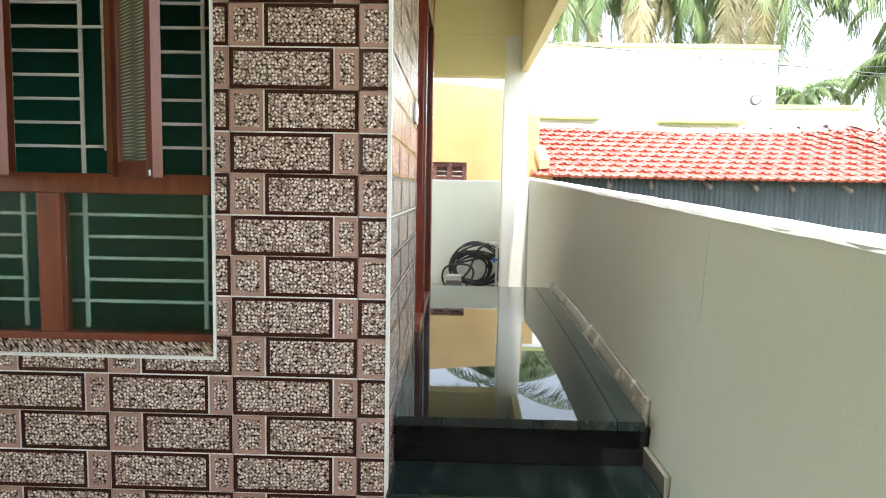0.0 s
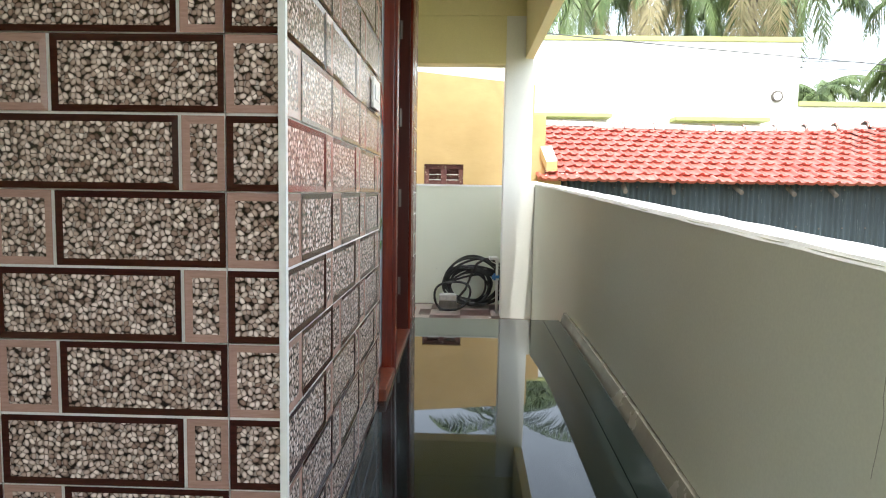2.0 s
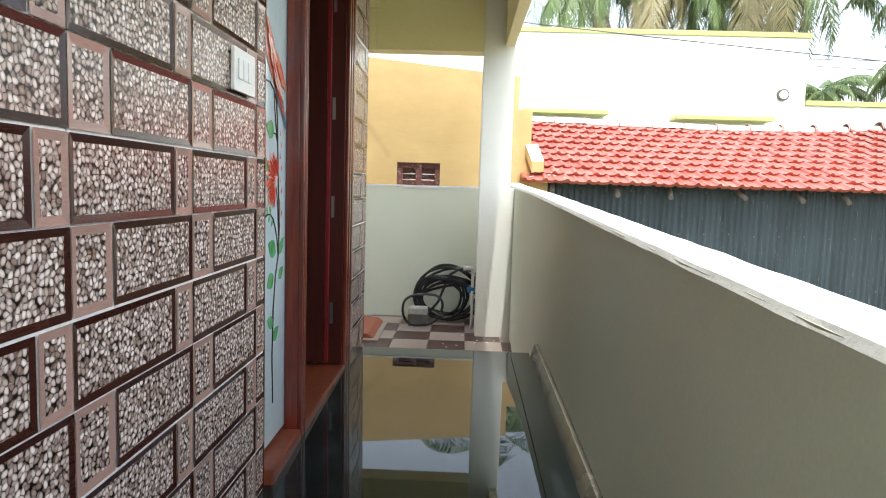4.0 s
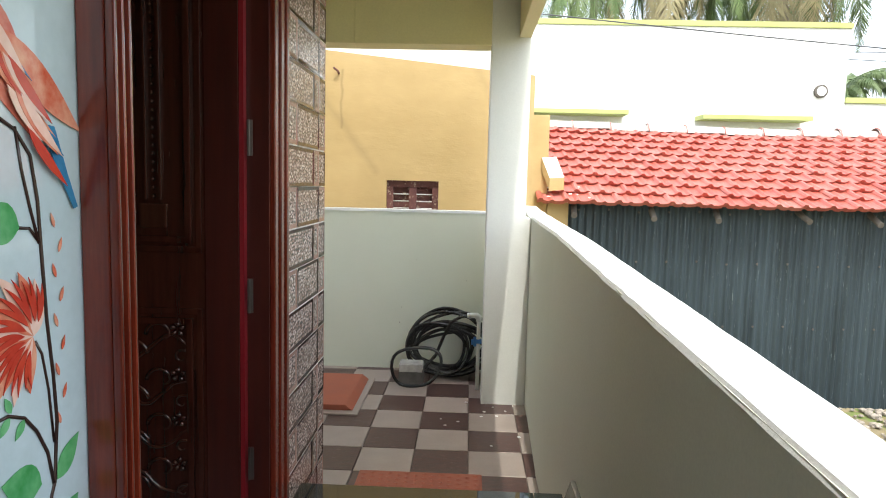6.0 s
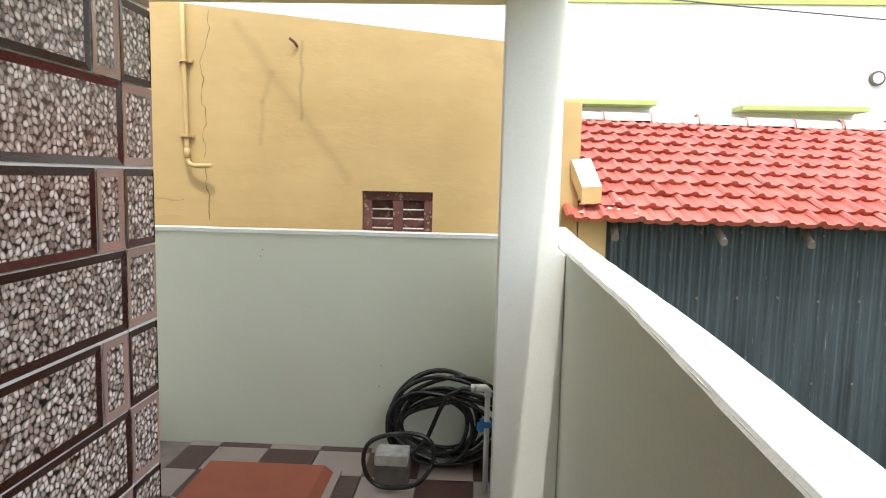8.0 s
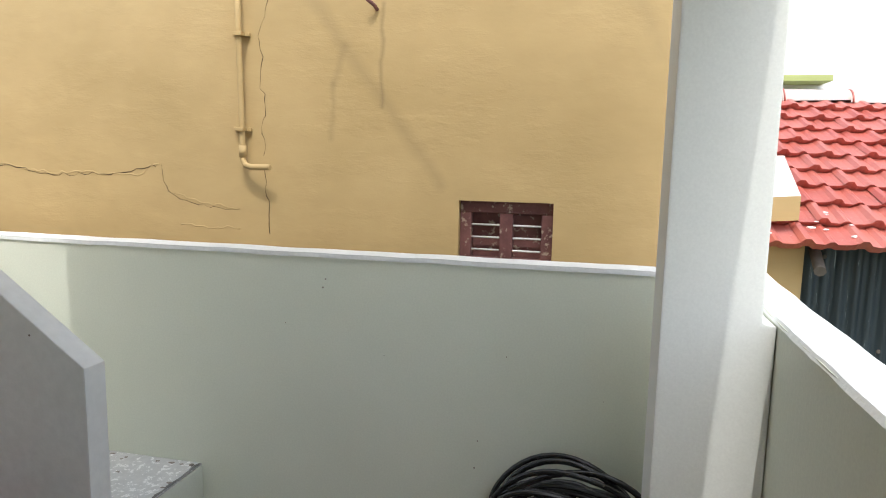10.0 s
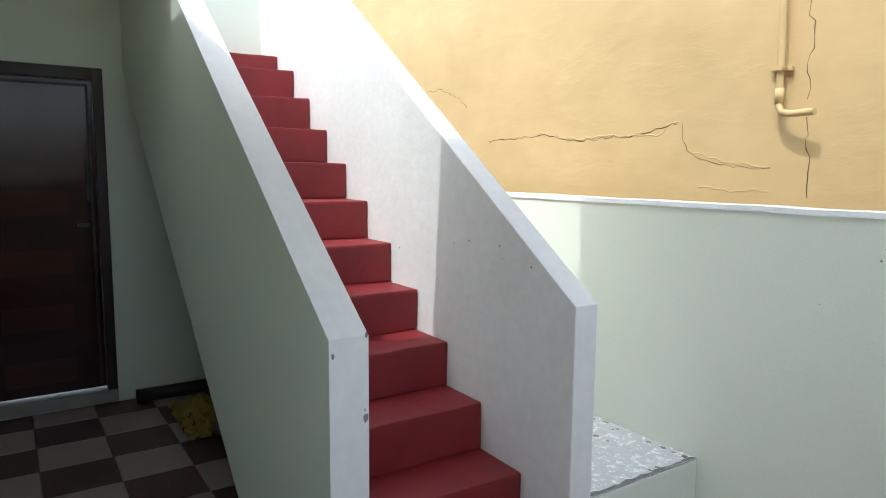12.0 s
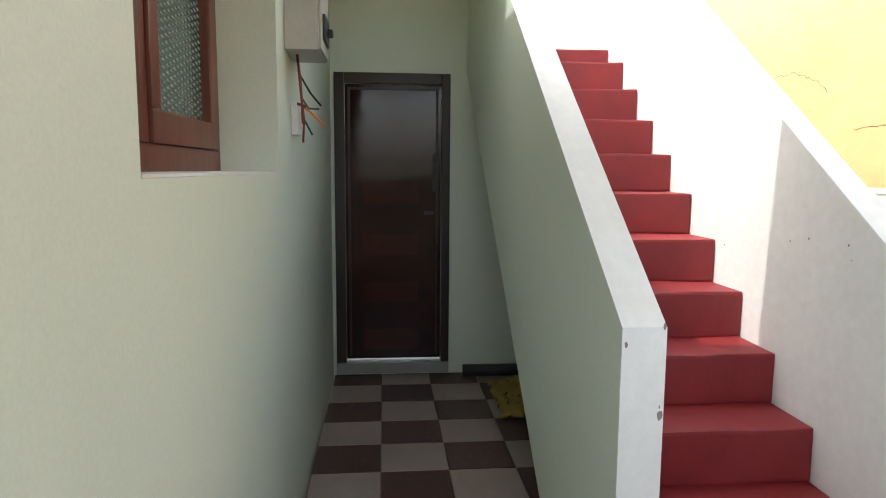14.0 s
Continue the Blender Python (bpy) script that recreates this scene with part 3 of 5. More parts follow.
bal_out = [(-1.106, -0.05), (-1.106, 1.002), (-3.5, 1.002 + 0.722 * 2.394), (-5.3, 1.002 + 0.722 * 2.394), (-5.3, -0.05)]
part("balustrade", prism(bal_out, "y", 6.085, 6.18, 0.006), WHITE, stairs, "white outer balustrade wall")
structure("plinth", box(-2.6, -1.285, 6.184, 6.998, -0.05, 0.222, bev=0.01), MINT, "low mint plinth behind the stair", "plinth")
structure("plinth_top", box(-2.6, -1.288, 6.186, 6.996, 0.223, 0.229), TERRAZZO, "broken white mosaic on the plinth", "plinth")

chips = bmesh.new()
chip_rng = random.Random(8)
for cy, cz, r in ((5.355, 0.810, 0.014), (5.357, 1.018, 0.008), (5.268, 0.977, 0.007), (5.352, 0.83, 0.004), (5.275, 0.55, 0.004)):
    chips.faces.new([chips.verts.new((-1.0782, cy + r * 0.6 * chip_rng.uniform(0.6, 1.2) * math.cos(a), cz + r * chip_rng.uniform(0.6, 1.3) * math.sin(a))) for a in (2 * math.pi * i / 9 for i in range(9))])
part("edge_chips", chips, GROUT, stairs, "dark chips in the whitewashed edge", kind="stuff")
dirt = bmesh.new()
for k in range(30):
    x, r = chip_rng.uniform(-2.3, -1.30), chip_rng.uniform(0.003, 0.013)
    y = 6.98 - 0.03 * chip_rng.random() if k % 2 else 6.2 + 0.78 * chip_rng.random()
    x = -1.305 - 0.03 * chip_rng.random() if k % 3 == 0 else x
    dirt.faces.new([dirt.verts.new((x + r * 1.5 * chip_rng.uniform(0.5, 1.2) * math.cos(a), min(y + r * chip_rng.uniform(0.5, 1.2) * math.sin(a), 6.994), 0.2302)) for a in (2 * math.pi * i / 8 for i in range(8))])
part("dirt_crumbs", dirt, GROUT, bpy.data.objects["plinth_top"], "grey dirt lying on the mosaic", kind="stuff")

edge_bm = bmesh.new()
rim = [(-1.2895 - 0.012 - 0.03 * abs(noise.noise((k * 0.7, 3.0, 0))) * (2.2 if k > 20 else 1.0), 6.20 + 0.79 * k / 30) for k in range(31)]
near, far = [edge_bm.verts.new((-1.2895, y, 0.2315)) for _, y in rim], [edge_bm.verts.new((x, y, 0.2300)) for x, y in rim]
for k in range(30):
    edge_bm.faces.new((near[k], near[k + 1], far[k + 1], far[k]))
part("broken_edge", edge_bm, painted("grimy_mortar", (0.09, 0.085, 0.08), (0.26, 0.25, 0.24), 0.9, 14, 60, 0.5), bpy.data.objects["plinth_top"], "grimy broken edge of the mosaic", kind="stuff")

# ---- unseen forecourt walls added behind the walker to keep sky light off the front ----
structure("wall_sky_block", boxes((-6.2, 1.03, -5.2, -5.0, -0.42, 2.749), (-6.2, -6.0, -5.0, 1.05, -0.42, 0.7)), CREAM, "plain cream wall added unseen round the forecourt to block sky light", "wall")

# ---- passage end ----
structure("wall_passage", boxes((-4.15, -4.0, 5.155, 6.088, -0.05, 2.9), (-4.15, -4.0, 4.387, 4.41, -0.05, 2.9), (-4.15, -4.0, 4.41, 5.155, 1.975, 2.9), (-4.15, -4.0, 4.41, 5.155, -0.05, 0.012)), MINT_GLOSS, "mint end wall of the passage", "wall")
part("plaster_joint", box(par_in(4.7) - 0.0015, par_in(4.7) + 0.01, 4.693, 4.699, 0.0, 1.225), COLUMN, par, "fine plaster joint")
pits = bmesh.new()
pit_rng = random.Random(21)
for k in range(14):
    r = pit_rng.uniform(0.002, 0.0045)
    if k < 8:
        c, u, w = Vector((pit_rng.uniform(-1.0, 0.7), 6.9988, pit_rng.uniform(0.35, 1.2))), Vector((1, 0, 0)), Vector((0, 0, 1))
    else:
        c, u, w = Vector((pit_rng.uniform(-2.2, -1.3), 6.0838, pit_rng.uniform(0.8, 1.2))), Vector((1, 0, 0)), Vector((0, 0, 1))
    pits.faces.new([pits.verts.new(c + r * (math.cos(a) * u * pit_rng.uniform(0.7, 1.3) + math.sin(a) * w)) for a in (2 * math.pi * i / 7 for i in range(7))])
part("plaster_pits", pits, GROUT, parn, "small pits in the plaster", kind="stuff")

HAIRLINE = painted("shaded_hairline", (0.40, 0.40, 0.34), (0.50, 0.50, 0.43), 0.8)
bm = bmesh.new()
crack_rng = random.Random(3)
tube(bm, [(par_in(0.95) - 0.09 * (1 - (z + 0.42) / (par_top(0.95) + 0.416)) + 0.0004, 0.95 + 0.012 * noise.noise((z * 9, 0, 4)) + crack_rng.uniform(-0.002, 0.002), z) for z in (0.74 + 0.02 * i for i in range(16))], 0.0011, 5)
part("hairline_crack", bm, HAIRLINE, par, "hairline crack in the plaster")

# ---- main door with a painted glass sidelight ----
door_1 = thing("door_1", (0.0, 3.1, 0.285), "carved red wood main door standing open, with painted glass sidelight", "door", kind="structure")
Z_SILL, Z_HEAD = 0.29, 2.30


def fluted(y0, y1, back=-0.10):
    """A jamb with a moulded face: ridges and grooves along its height."""
    bm = boxes((back, 0.012, y0, y1, Z_SILL, Z_HEAD), bev=0.003)
    w, n = y1 - y0, 5
    for k in range(n):
        a = y0 + w * (k + 0.08) / n
        quad_box(bm, 0.0125, 0.028 - 0.006 * (k % 2), a, a + w * 0.84 / n, Z_SILL, Z_HEAD, bev=0.004)
    return bm


part("jamb", box(-0.10, -0.002, 2.435, 2.446, Z_SILL, Z_HEAD), TEAK, door_1)
part("jamb", fluted(2.782, 2.838, -0.034), TEAK, door_1)
part("jamb", fluted(3.634, 3.787), TEAK, door_1)
part("jamb_lining", box(-0.099, 0.011, 3.629, 3.6335, Z_SILL + 0.08, Z_HEAD - 0.001), MAROON, door_1, "dark maroon inner face of the jamb")
part("wall_filler", box(-0.2, -0.014, 3.788, 3.899, 0.285, Z_HEAD), WHITE_GROUT, door_1)
part("head", boxes((-0.10, 0.026, 2.435, 3.787, Z_HEAD + 0.001, Z_HEAD + 0.10), bev=0.006), TEAK, door_1)
part("threshold", boxes((-0.16, 0.026, 2.447, 3.66, 0.30, 0.415), bev=0.008), SHUTTER, door_1, "worn brown wooden threshold")
pane = part("glass_pane", box(-0.042, -0.036, 2.447, 2.836, 0.43, 2.299), painted("pale_painted_glass", (0.44, 0.54, 0.57), (0.56, 0.64, 0.66), 0.06, 2.0, 40, 0.0), door_1, "pale glass pane painted with flowers and a bird")


def on_glass(y, z):
    """The painting is drawn at 1 : 1.05."""
    return 1.05 * y - 0.0875, 1.05 * z - 0.0753


def flat_shape(points, lift):
    return prism([on_glass(*p) for p in points], "x", -0.0355 + lift, -0.0345 + lift)


def blade(y, z, length, width, angle, bend=0.0, n=8):
    """A leaf or petal outline from its foot, pointing along the angle."""
    pts = []
    for side in (1, -1):
        for i in range(n + 1) if side == 1 else range(n - 1, 0, -1):
            s = i / n
            w = width * math.sin(math.pi * s ** 0.8) * side * 0.5
            a = angle + bend * s
            pts.append((y + math.cos(a) * length * s - math.sin(a) * w, z + math.sin(a) * length * s + math.cos(a) * w))
    return pts


LEAFGREEN = painted("glass_paint_green", (0.03, 0.25, 0.06), (0.20, 0.50, 0.24), 0.15, 14, 60, 0)
PETAL = painted("glass_paint_orange", (0.55, 0.06, 0.02), (0.72, 0.38, 0.25), 0.15, 22, 60, 0)
STEM = painted("glass_paint_brown", (0.025, 0.012, 0.01), (0.05, 0.025, 0.02), 0.15)
BIRDRED = painted("glass_paint_red", (0.50, 0.07, 0.04), (0.68, 0.30, 0.22), 0.15, 20, 60, 0)
BIRDBLUE = painted("glass_paint_blue", (0.02, 0.14, 0.30), (0.05, 0.24, 0.42), 0.15, 20, 60, 0)
part("painted_bird", flat_shape(blade(2.51, 1.74, 0.215, 0.085, -0.92, -0.1, 12), 0.001), BIRDRED, pane, "red bird painted on glass")
for k in range(5):
    part("painted_feather", flat_shape(blade(2.53 + 0.016 * k, 1.715 - 0.024 * k, 0.13, 0.009, -0.85, 0.12), 0.0036), STEM if k == 2 else PETAL if k % 2 else BIRDBLUE, pane)
part("painted_wing", flat_shape(blade(2.575, 1.685, 0.20, 0.05, -0.72, 0.1, 10), 0.0022), PETAL, pane, "pale red painted wing")
part("painted_tail", flat_shape([(2.640, 1.575), (2.672, 1.572), (2.70, 1.505), (2.722, 1.458), (2.712, 1.455), (2.68, 1.505)], 0.0034), BIRDBLUE, pane, "blue painted tail feathers")
for path, r in (([(2.487, 1.562), (2.52, 1.578), (2.555, 1.578), (2.593, 1.562), (2.622, 1.53), (2.634, 1.47), (2.638, 1.405), (2.645, 1.30), (2.655, 1.22), (2.660, 1.15), (2.650, 1.06), (2.622, 1.0), (2.60, 0.90), (2.59, 0.75), (2.60, 0.6)], 0.003),
                ([(2.594, 1.566), (2.604, 1.51), (2.618, 1.46), (2.634, 1.41)], 0.0025),
                ([(2.594, 1.434), (2.615, 1.432), (2.634, 1.412)], 0.0025),
                ([(2.504, 1.180), (2.53, 1.190), (2.559, 1.191), (2.59, 1.178), (2.615, 1.15), (2.637, 1.11), (2.648, 1.06)], 0.003),
                ([(2.619, 1.276), (2.632, 1.255), (2.644, 1.20), (2.652, 1.12)], 0.0022)):
    bm = bmesh.new()
    tube(bm, [(-0.035, *on_glass(y, z)) for y, z in path], r, 5)
    part("painted_stem", bm, STEM, pane)
for y, z, ln, w, a in ((2.594, 1.434, 0.075, 0.055, 2.9), (2.535, 1.33, 0.045, 0.05, 3.1), (2.655, 1.062, 0.075, 0.035, 0.75), (2.620, 1.071, 0.085, 0.055, 2.75), (2.60, 1.0, 0.075, 0.05, 3.5), (2.655, 0.985, 0.06, 0.035, 0.6),
                       (2.562, 1.188, 0.03, 0.014, 3.9), (2.59, 1.176, 0.03, 0.014, 4.0), (2.535, 1.19, 0.026, 0.012, 1.9), (2.565, 1.193, 0.026, 0.012, 2.0), (2.60, 0.85, 0.07, 0.04, 2.8), (2.595, 0.8, 0.07, 0.04, 0.5)):
    part("painted_leaf", flat_shape(blade(y, z, ln, w, a), 0.0012), LEAFGREEN, pane)
PALE = painted("glass_paint_peach", (0.70, 0.42, 0.33), (0.80, 0.60, 0.52), 0.15, 22, 60, 0)
CRIMSON = painted("glass_paint_crimson", (0.42, 0.025, 0.015), (0.56, 0.06, 0.03), 0.15, 22, 60, 0)
for k, (a, ln) in enumerate(((4.3, 0.07), (3.95, 0.085), (3.6, 0.095), (3.3, 0.10), (2.95, 0.10), (2.6, 0.10), (2.25, 0.105), (1.9, 0.10), (1.55, 0.085), (1.2, 0.07))):
    petal = part("painted_petal", flat_shape(blade(2.612, 1.285, ln * 1.12, 0.032, a, 0.3), 0.0014 + 0.00018 * k), PALE if k % 2 else PETAL, pane)
    for q, shift in enumerate((-0.12, 0.1)):
        part("petal_streak", flat_shape(blade(2.612 + 0.02 * math.cos(a), 1.285 + 0.02 * math.sin(a), ln * 0.75, 0.008, a + shift, 0.3), 0.0036 + 0.00012 * (2 * k + q)), CRIMSON, pane)
for r in range(3):
    for k in range(5):
        part("painted_feather", flat_shape(blade(2.50 + 0.034 * r + 0.010 * k, 1.755 - 0.05 * r - 0.022 * k + 0.02 * (k % 2), 0.075 + 0.02 * r, 0.017, -0.95 + 0.05 * r, 0.1), 0.0052 + 0.0002 * (5 * r + k)), (CRIMSON, PETAL, PALE)[(k + r) % 3], pane)
for k in range(9):
    part("painted_bud", flat_shape(blade(2.672 + (0.004 if k % 2 else -0.004), 1.43 - 0.036 * k, 0.022, 0.007, 1.2 if k % 2 else 1.9), 0.0012), PETAL, pane)
leaf = part("door_leaf", boxes((-0.87, -0.066, 3.60, 3.626, 0.43, Z_HEAD - 0.005), bev=0.003), TEAK_DARK, door_1, "dark polished carved door leaf, open")
for z0, z1 in ((0.50, 1.13), (1.29, 2.14)):
    bm = bmesh.new()
    for a in (0.0, 0.028):
        quad_box(bm, -0.75 + a, -0.172 - a, 3.593 - a * 0.2, 3.5995, z0 + a, z0 + a + 0.02, bev=0.004)
        quad_box(bm, -0.75 + a, -0.172 - a, 3.593 - a * 0.2, 3.5995, z1 - a - 0.02, z1 - a, bev=0.004)
        quad_box(bm, -0.75 + a, -0.73 + a, 3.593 - a * 0.2, 3.5995, z0 + a, z1 - a, bev=0.004)
        quad_box(bm, -0.192 - a, -0.172 - a, 3.593 - a * 0.2, 3.5995, z0 + a, z1 - a, bev=0.004)
    part("panel_moulding", bm, TEAK_DARK, leaf)
part("stile", box(-0.162, -0.0665, 3.5965, 3.5995, 0.432, Z_HEAD - 0.007), MAROON, leaf, "maroon varnished hinge stile")
part("leaf_edge", box(-0.0655, -0.0525, 3.602, 3.626, 0.432, Z_HEAD - 0.007), DOOR_RED, leaf, "bright red painted leaf edge")
bm = bmesh.new()
cr = random.Random(31)


def curl(cx, cz, w, start, turn, thick):
    """A scroll that tightens to its inner end."""
    pts = []
    for i in range(15):
        a, r = start + turn * i / 14, w * (1 - 0.055 * i)
        pts.append((cx + r * math.cos(a), 3.596 - 0.003 * math.sin(i * 0.45), cz + r * math.sin(a)))
    tube(bm, pts, [thick * (1 - 0.04 * i) for i in range(15)], 6)


def blossom(cx, cz, size, count):
    for q in range(count):
        a = 2 * math.pi * q / count + 0.3
        tube(bm, [(cx + s * size * math.cos(a), y, cz + s * size * math.sin(a)) for s, y in ((0.25, 3.597), (0.65, 3.590), (1.0, 3.598))], [0.003, 0.0085, 0.002], 6)


MID = -0.46
tube(bm, [(MID + 0.008 * math.sin(i * 0.9), 3.597, 0.55 + 0.035 * i) for i in range(16)], 0.006, 6)
for j in range(4):
    cz = 0.59 + 0.135 * j
    blossom(MID, cz + 0.05, 0.034, 6)
    for side in (-1, 1):
        curl(MID + side * 0.075, cz, 0.05, 1.57 - side * 1.57, side * 4.4, 0.0065)
        curl(MID + side * 0.165, cz + 0.055, 0.046, 1.57 + side * 1.57, -side * 4.6, 0.006)
        curl(MID + side * 0.225, cz - 0.01, 0.026, 1.57 - side * 0.8, side * 4.8, 0.005)
        blossom(MID + side * 0.215, cz + 0.075, 0.024, 5)
        tube(bm, [(MID + side * (0.02 + 0.022 * i), 3.597 - 0.004 * math.sin(i * 0.6), cz + 0.02 + 0.035 * math.sin(i * 0.62 + j) + cr.uniform(-0.004, 0.004)) for i in range(11)], [0.003 + 0.0035 * math.sin(math.pi * i / 10) for i in range(11)], 6)
part("carving", bm, CARVED, leaf, "floral vine carving in glossy dark wood")
bm = boxes((-0.295, -0.285, 3.588, 3.5995, 1.44, 2.02), (-0.335, -0.327, 3.588, 3.5995, 1.44, 2.02), bev=0.003)
quad_box(bm, -0.35, -0.27, 3.588, 3.5995, 1.36, 1.43, bev=0.006)
for i in range(24):
    tube(bm, [(-0.311, 3.5995, 1.45 + 0.024 * i), (-0.311, 3.590, 1.45 + 0.024 * i)], [0.007, 0.003], 6)
for i in range(3):
    for j in range(4 - i):
        tube(bm, [(-0.41 - 0.02 * j - 0.01 * i, 3.5995, 1.56 + 0.018 * i), (-0.41 - 0.02 * j - 0.01 * i, 3.588, 1.56 + 0.018 * i)], [0.007, 0.003], 6)
for k in range(2):
    tube(bm, [(-0.36 - 0.035 * i, 3.5965, 1.40 + 0.05 * k + 0.012 * i * (1 - k) + 0.02 * math.sin(i * 0.5)) for i in range(9)], [0.0055 - 0.0004 * i for i in range(9)], 6)
for k in range(6):
    tube(bm, [(-0.38 - 0.035 * k, 3.5995, 1.375), (-0.38 - 0.035 * k, 3.591, 1.375)], [0.008, 0.003], 6)
part("carving", bm, CARVED, leaf, "beaded strip carved in dark wood")
for z in (0.62, 1.12, 1.57, 2.05):
    part("hinge", boxes((-0.0435, -0.029, 3.606, 3.6085, z, z + 0.10), (-0.0435, -0.0365, 3.600, 3.6055, z, z + 0.10), bev=0.001), HINGE, door_1, "tarnished steel butt hinge")
sw = thing("light_switch", (0.002, 2.23, 1.50), "white modular switch plate on the tiled wall", "switch")
part("plate", box(0.0005, 0.010, 2.15, 2.31, 1.495, 1.60, bev=0.003), PVC, sw)
for y in (2.175, 2.21, 2.245):
    part("rocker", box(0.0102, 0.014, y, y + 0.028, 1.525, 1.575, bev=0.002), IRON, sw)

# ---- front window ----
win = thing("window_1", (-1.2, 1.15, 0.57), "brown wooden window with open shutters, frosted glass and white grille", "window", kind="structure")
for name, r in (("frame_rail", (-1.80, -0.602, 1.13, 1.19, 0.572, 0.625)), ("frame_rail", (-1.80, -0.602, 1.125, 1.19, 1.125, 1.195)), ("frame_rail", (-1.80, -0.602, 1.13, 1.19, 1.94, 1.998)),
                ("frame_post", (-1.262, -1.178, 1.128, 1.189, 0.626, 1.124)), ("frame_post", (-1.005, -0.962, 1.128, 1.189, 1.196, 1.939)), ("frame_post", (-1.42, -1.37, 1.128, 1.189, 1.196, 1.939)), ("frame_post", (-1.799, -1.74, 1.13, 1.189, 0.626, 1.124)), ("frame_post", (-0.622, -0.603, 1.135, 1.189, 0.626, 1.124)), ("frame_post", (-0.622, -0.603, 1.135, 1.189, 1.196, 1.939))):
    part(name, box(*r, bev=0.004), SHUTTER, win)
for a, b in ((-1.178, -0.622), (-1.74, -1.262)):
    g = part("frosted_pane", box(a + 0.001, b - 0.001, 1.155, 1.160, 0.627, 1.123), FROST, win, "pebbled greenish glass pane")
    g.visible_shadow = False
for k in range(5):
    z, ends = 0.724 + 0.0795 * k, k in (0, 4)
    for a, b in ((-1.78, -1.255 if ends else -1.36), (-1.215 if ends else -1.13, -0.61 if ends else -0.684)):
        part("grille_bar", box(a, b, 1.205, 1.213, z, z + 0.010), IRON, win)
for k in range(8):
    z, ends = 1.288 + 0.0845 * k, k in (0, 5)
    for a, b in ((-1.78, -1.405), (-1.395, -1.03 if ends else -1.13), (-0.99, -0.61 if ends else -0.684)):
        part("grille_bar", box(a, b, 1.205, 1.213, z, z + 0.010), IRON, win)
for x, a, b in ((-1.374, 0.63, 1.12), (-1.405, 1.2, 1.93), (-1.144, 0.63, 1.93), (-0.70, 0.63, 1.93), (-1.06, 1.28, 1.93)):
    part("grille_upright", box(x, x + 0.013, 1.2135, 1.2215, a, b), IRON, win)


def open_shutter(x, turn):
    """A glazed shutter that stands open, on its hinge at (x, 1.125)."""
    sh = thing("window_shutter", (x, 1.12, 1.2), "open brown wooden window shutter with frosted pane", "shutter", "window shutters")
    made = []
    for name, r, m in (("stile", (0.0, 0.05, -0.032, 0.0, 1.20, 1.93), SHUTTER), ("stile", (0.285, 0.335, -0.032, 0.0, 1.20, 1.93), SHUTTER), ("rail", (0.051, 0.284, -0.032, 0.0, 1.20, 1.255), SHUTTER), ("rail", (0.051, 0.284, -0.032, 0.0, 1.875, 1.93), SHUTTER), ("pane", (0.051, 0.284, -0.019, -0.014, 1.256, 1.874), DIAMOND), ("stay", (0.318, 0.328, -0.042, -0.033, 1.205, 1.225), HINGE)):
        r = (x + r[0], x + r[1], 1.12 + r[2], 1.12 + r[3], r[4], r[5])
        p = part(name, box(*r, bev=0.002 if name != "pane" else 0), m, sh)
        if name == "pane":
            p.visible_shadow = False
    sh.rotation_euler = (0, 0, radians(turn))
    sh.location.z -= 0.02
    return sh


open_shutter(-0.945, -43)
open_shutter(-1.43, -44)
sill = structure("window_sill", prism([(1.05, 0.571), (1.128, 0.571), (1.128, 0.60), (1.05, 0.576)], "x", -1.80, -0.602), PEBBLE, "tiled sill of the front window", "sill")
trim = thing("tile_trim", (0, 1.04, 0), "white corner beading on the tiled walls", "trim", kind="structure")
part("corner_bead", box(-0.010, 0.003, 1.040, 1.0555, -0.2, WALL_H), IRON, trim)
part("reveal_bead", box(-0.604, -0.594, 1.0395, 1.062, 0.57, 1.99), IRON, trim)
part("reveal_bead", box(-1.80, -0.594, 1.0395, 1.062, 0.560, 0.570), IRON, trim)

# ---- rear window ----
win2 = thing("window_2", (-1.2, 4.16, 1.35), "brown wooden window with wavy frosted glass in a deep reveal", "window", kind="structure")
for name, r in (("frame_rail", (-1.888, -0.647, 4.13, 4.20, 1.352, 1.42)), ("frame_rail", (-1.888, -0.647, 4.13, 4.20, 2.39, 2.448)), ("frame_post", (-1.888, -1.83, 4.13, 4.20, 1.421, 2.389)), ("frame_post", (-0.705, -0.647, 4.13, 4.20, 1.421, 2.389)), ("frame_post", (-1.235, -1.17, 4.13, 4.20, 1.421, 2.389)),
                ("sash_rail", (-1.829, -1.236, 4.15, 4.21, 1.422, 1.50)), ("sash_stile", (-1.829, -1.765, 4.15, 4.21, 1.501, 2.388)), ("sash_stile", (-1.30, -1.236, 4.15, 4.21, 1.501, 2.388)),
                ("sash_rail", (-1.169, -0.706, 4.15, 4.21, 1.422, 1.50)), ("sash_stile", (-0.77, -0.706, 4.15, 4.21, 1.501, 2.388)), ("sash_stile", (-1.169, -1.105, 4.15, 4.21, 1.501, 2.388))):
    part(name, box(*r, bev=0.006), SHUTTER, win2)
for a, b in ((-1.764, -1.301), (-1.104, -0.771)):
    part("frosted_pane", box(a, b, 4.175, 4.18, 1.501, 2.388), WAVY, win2, "wavy grey-green glass pane")
part("reveal_sill", box(-1.888, -0.647, 4.201, 4.386, 1.3505, 1.356), COPING, win2, "rough cement sill")

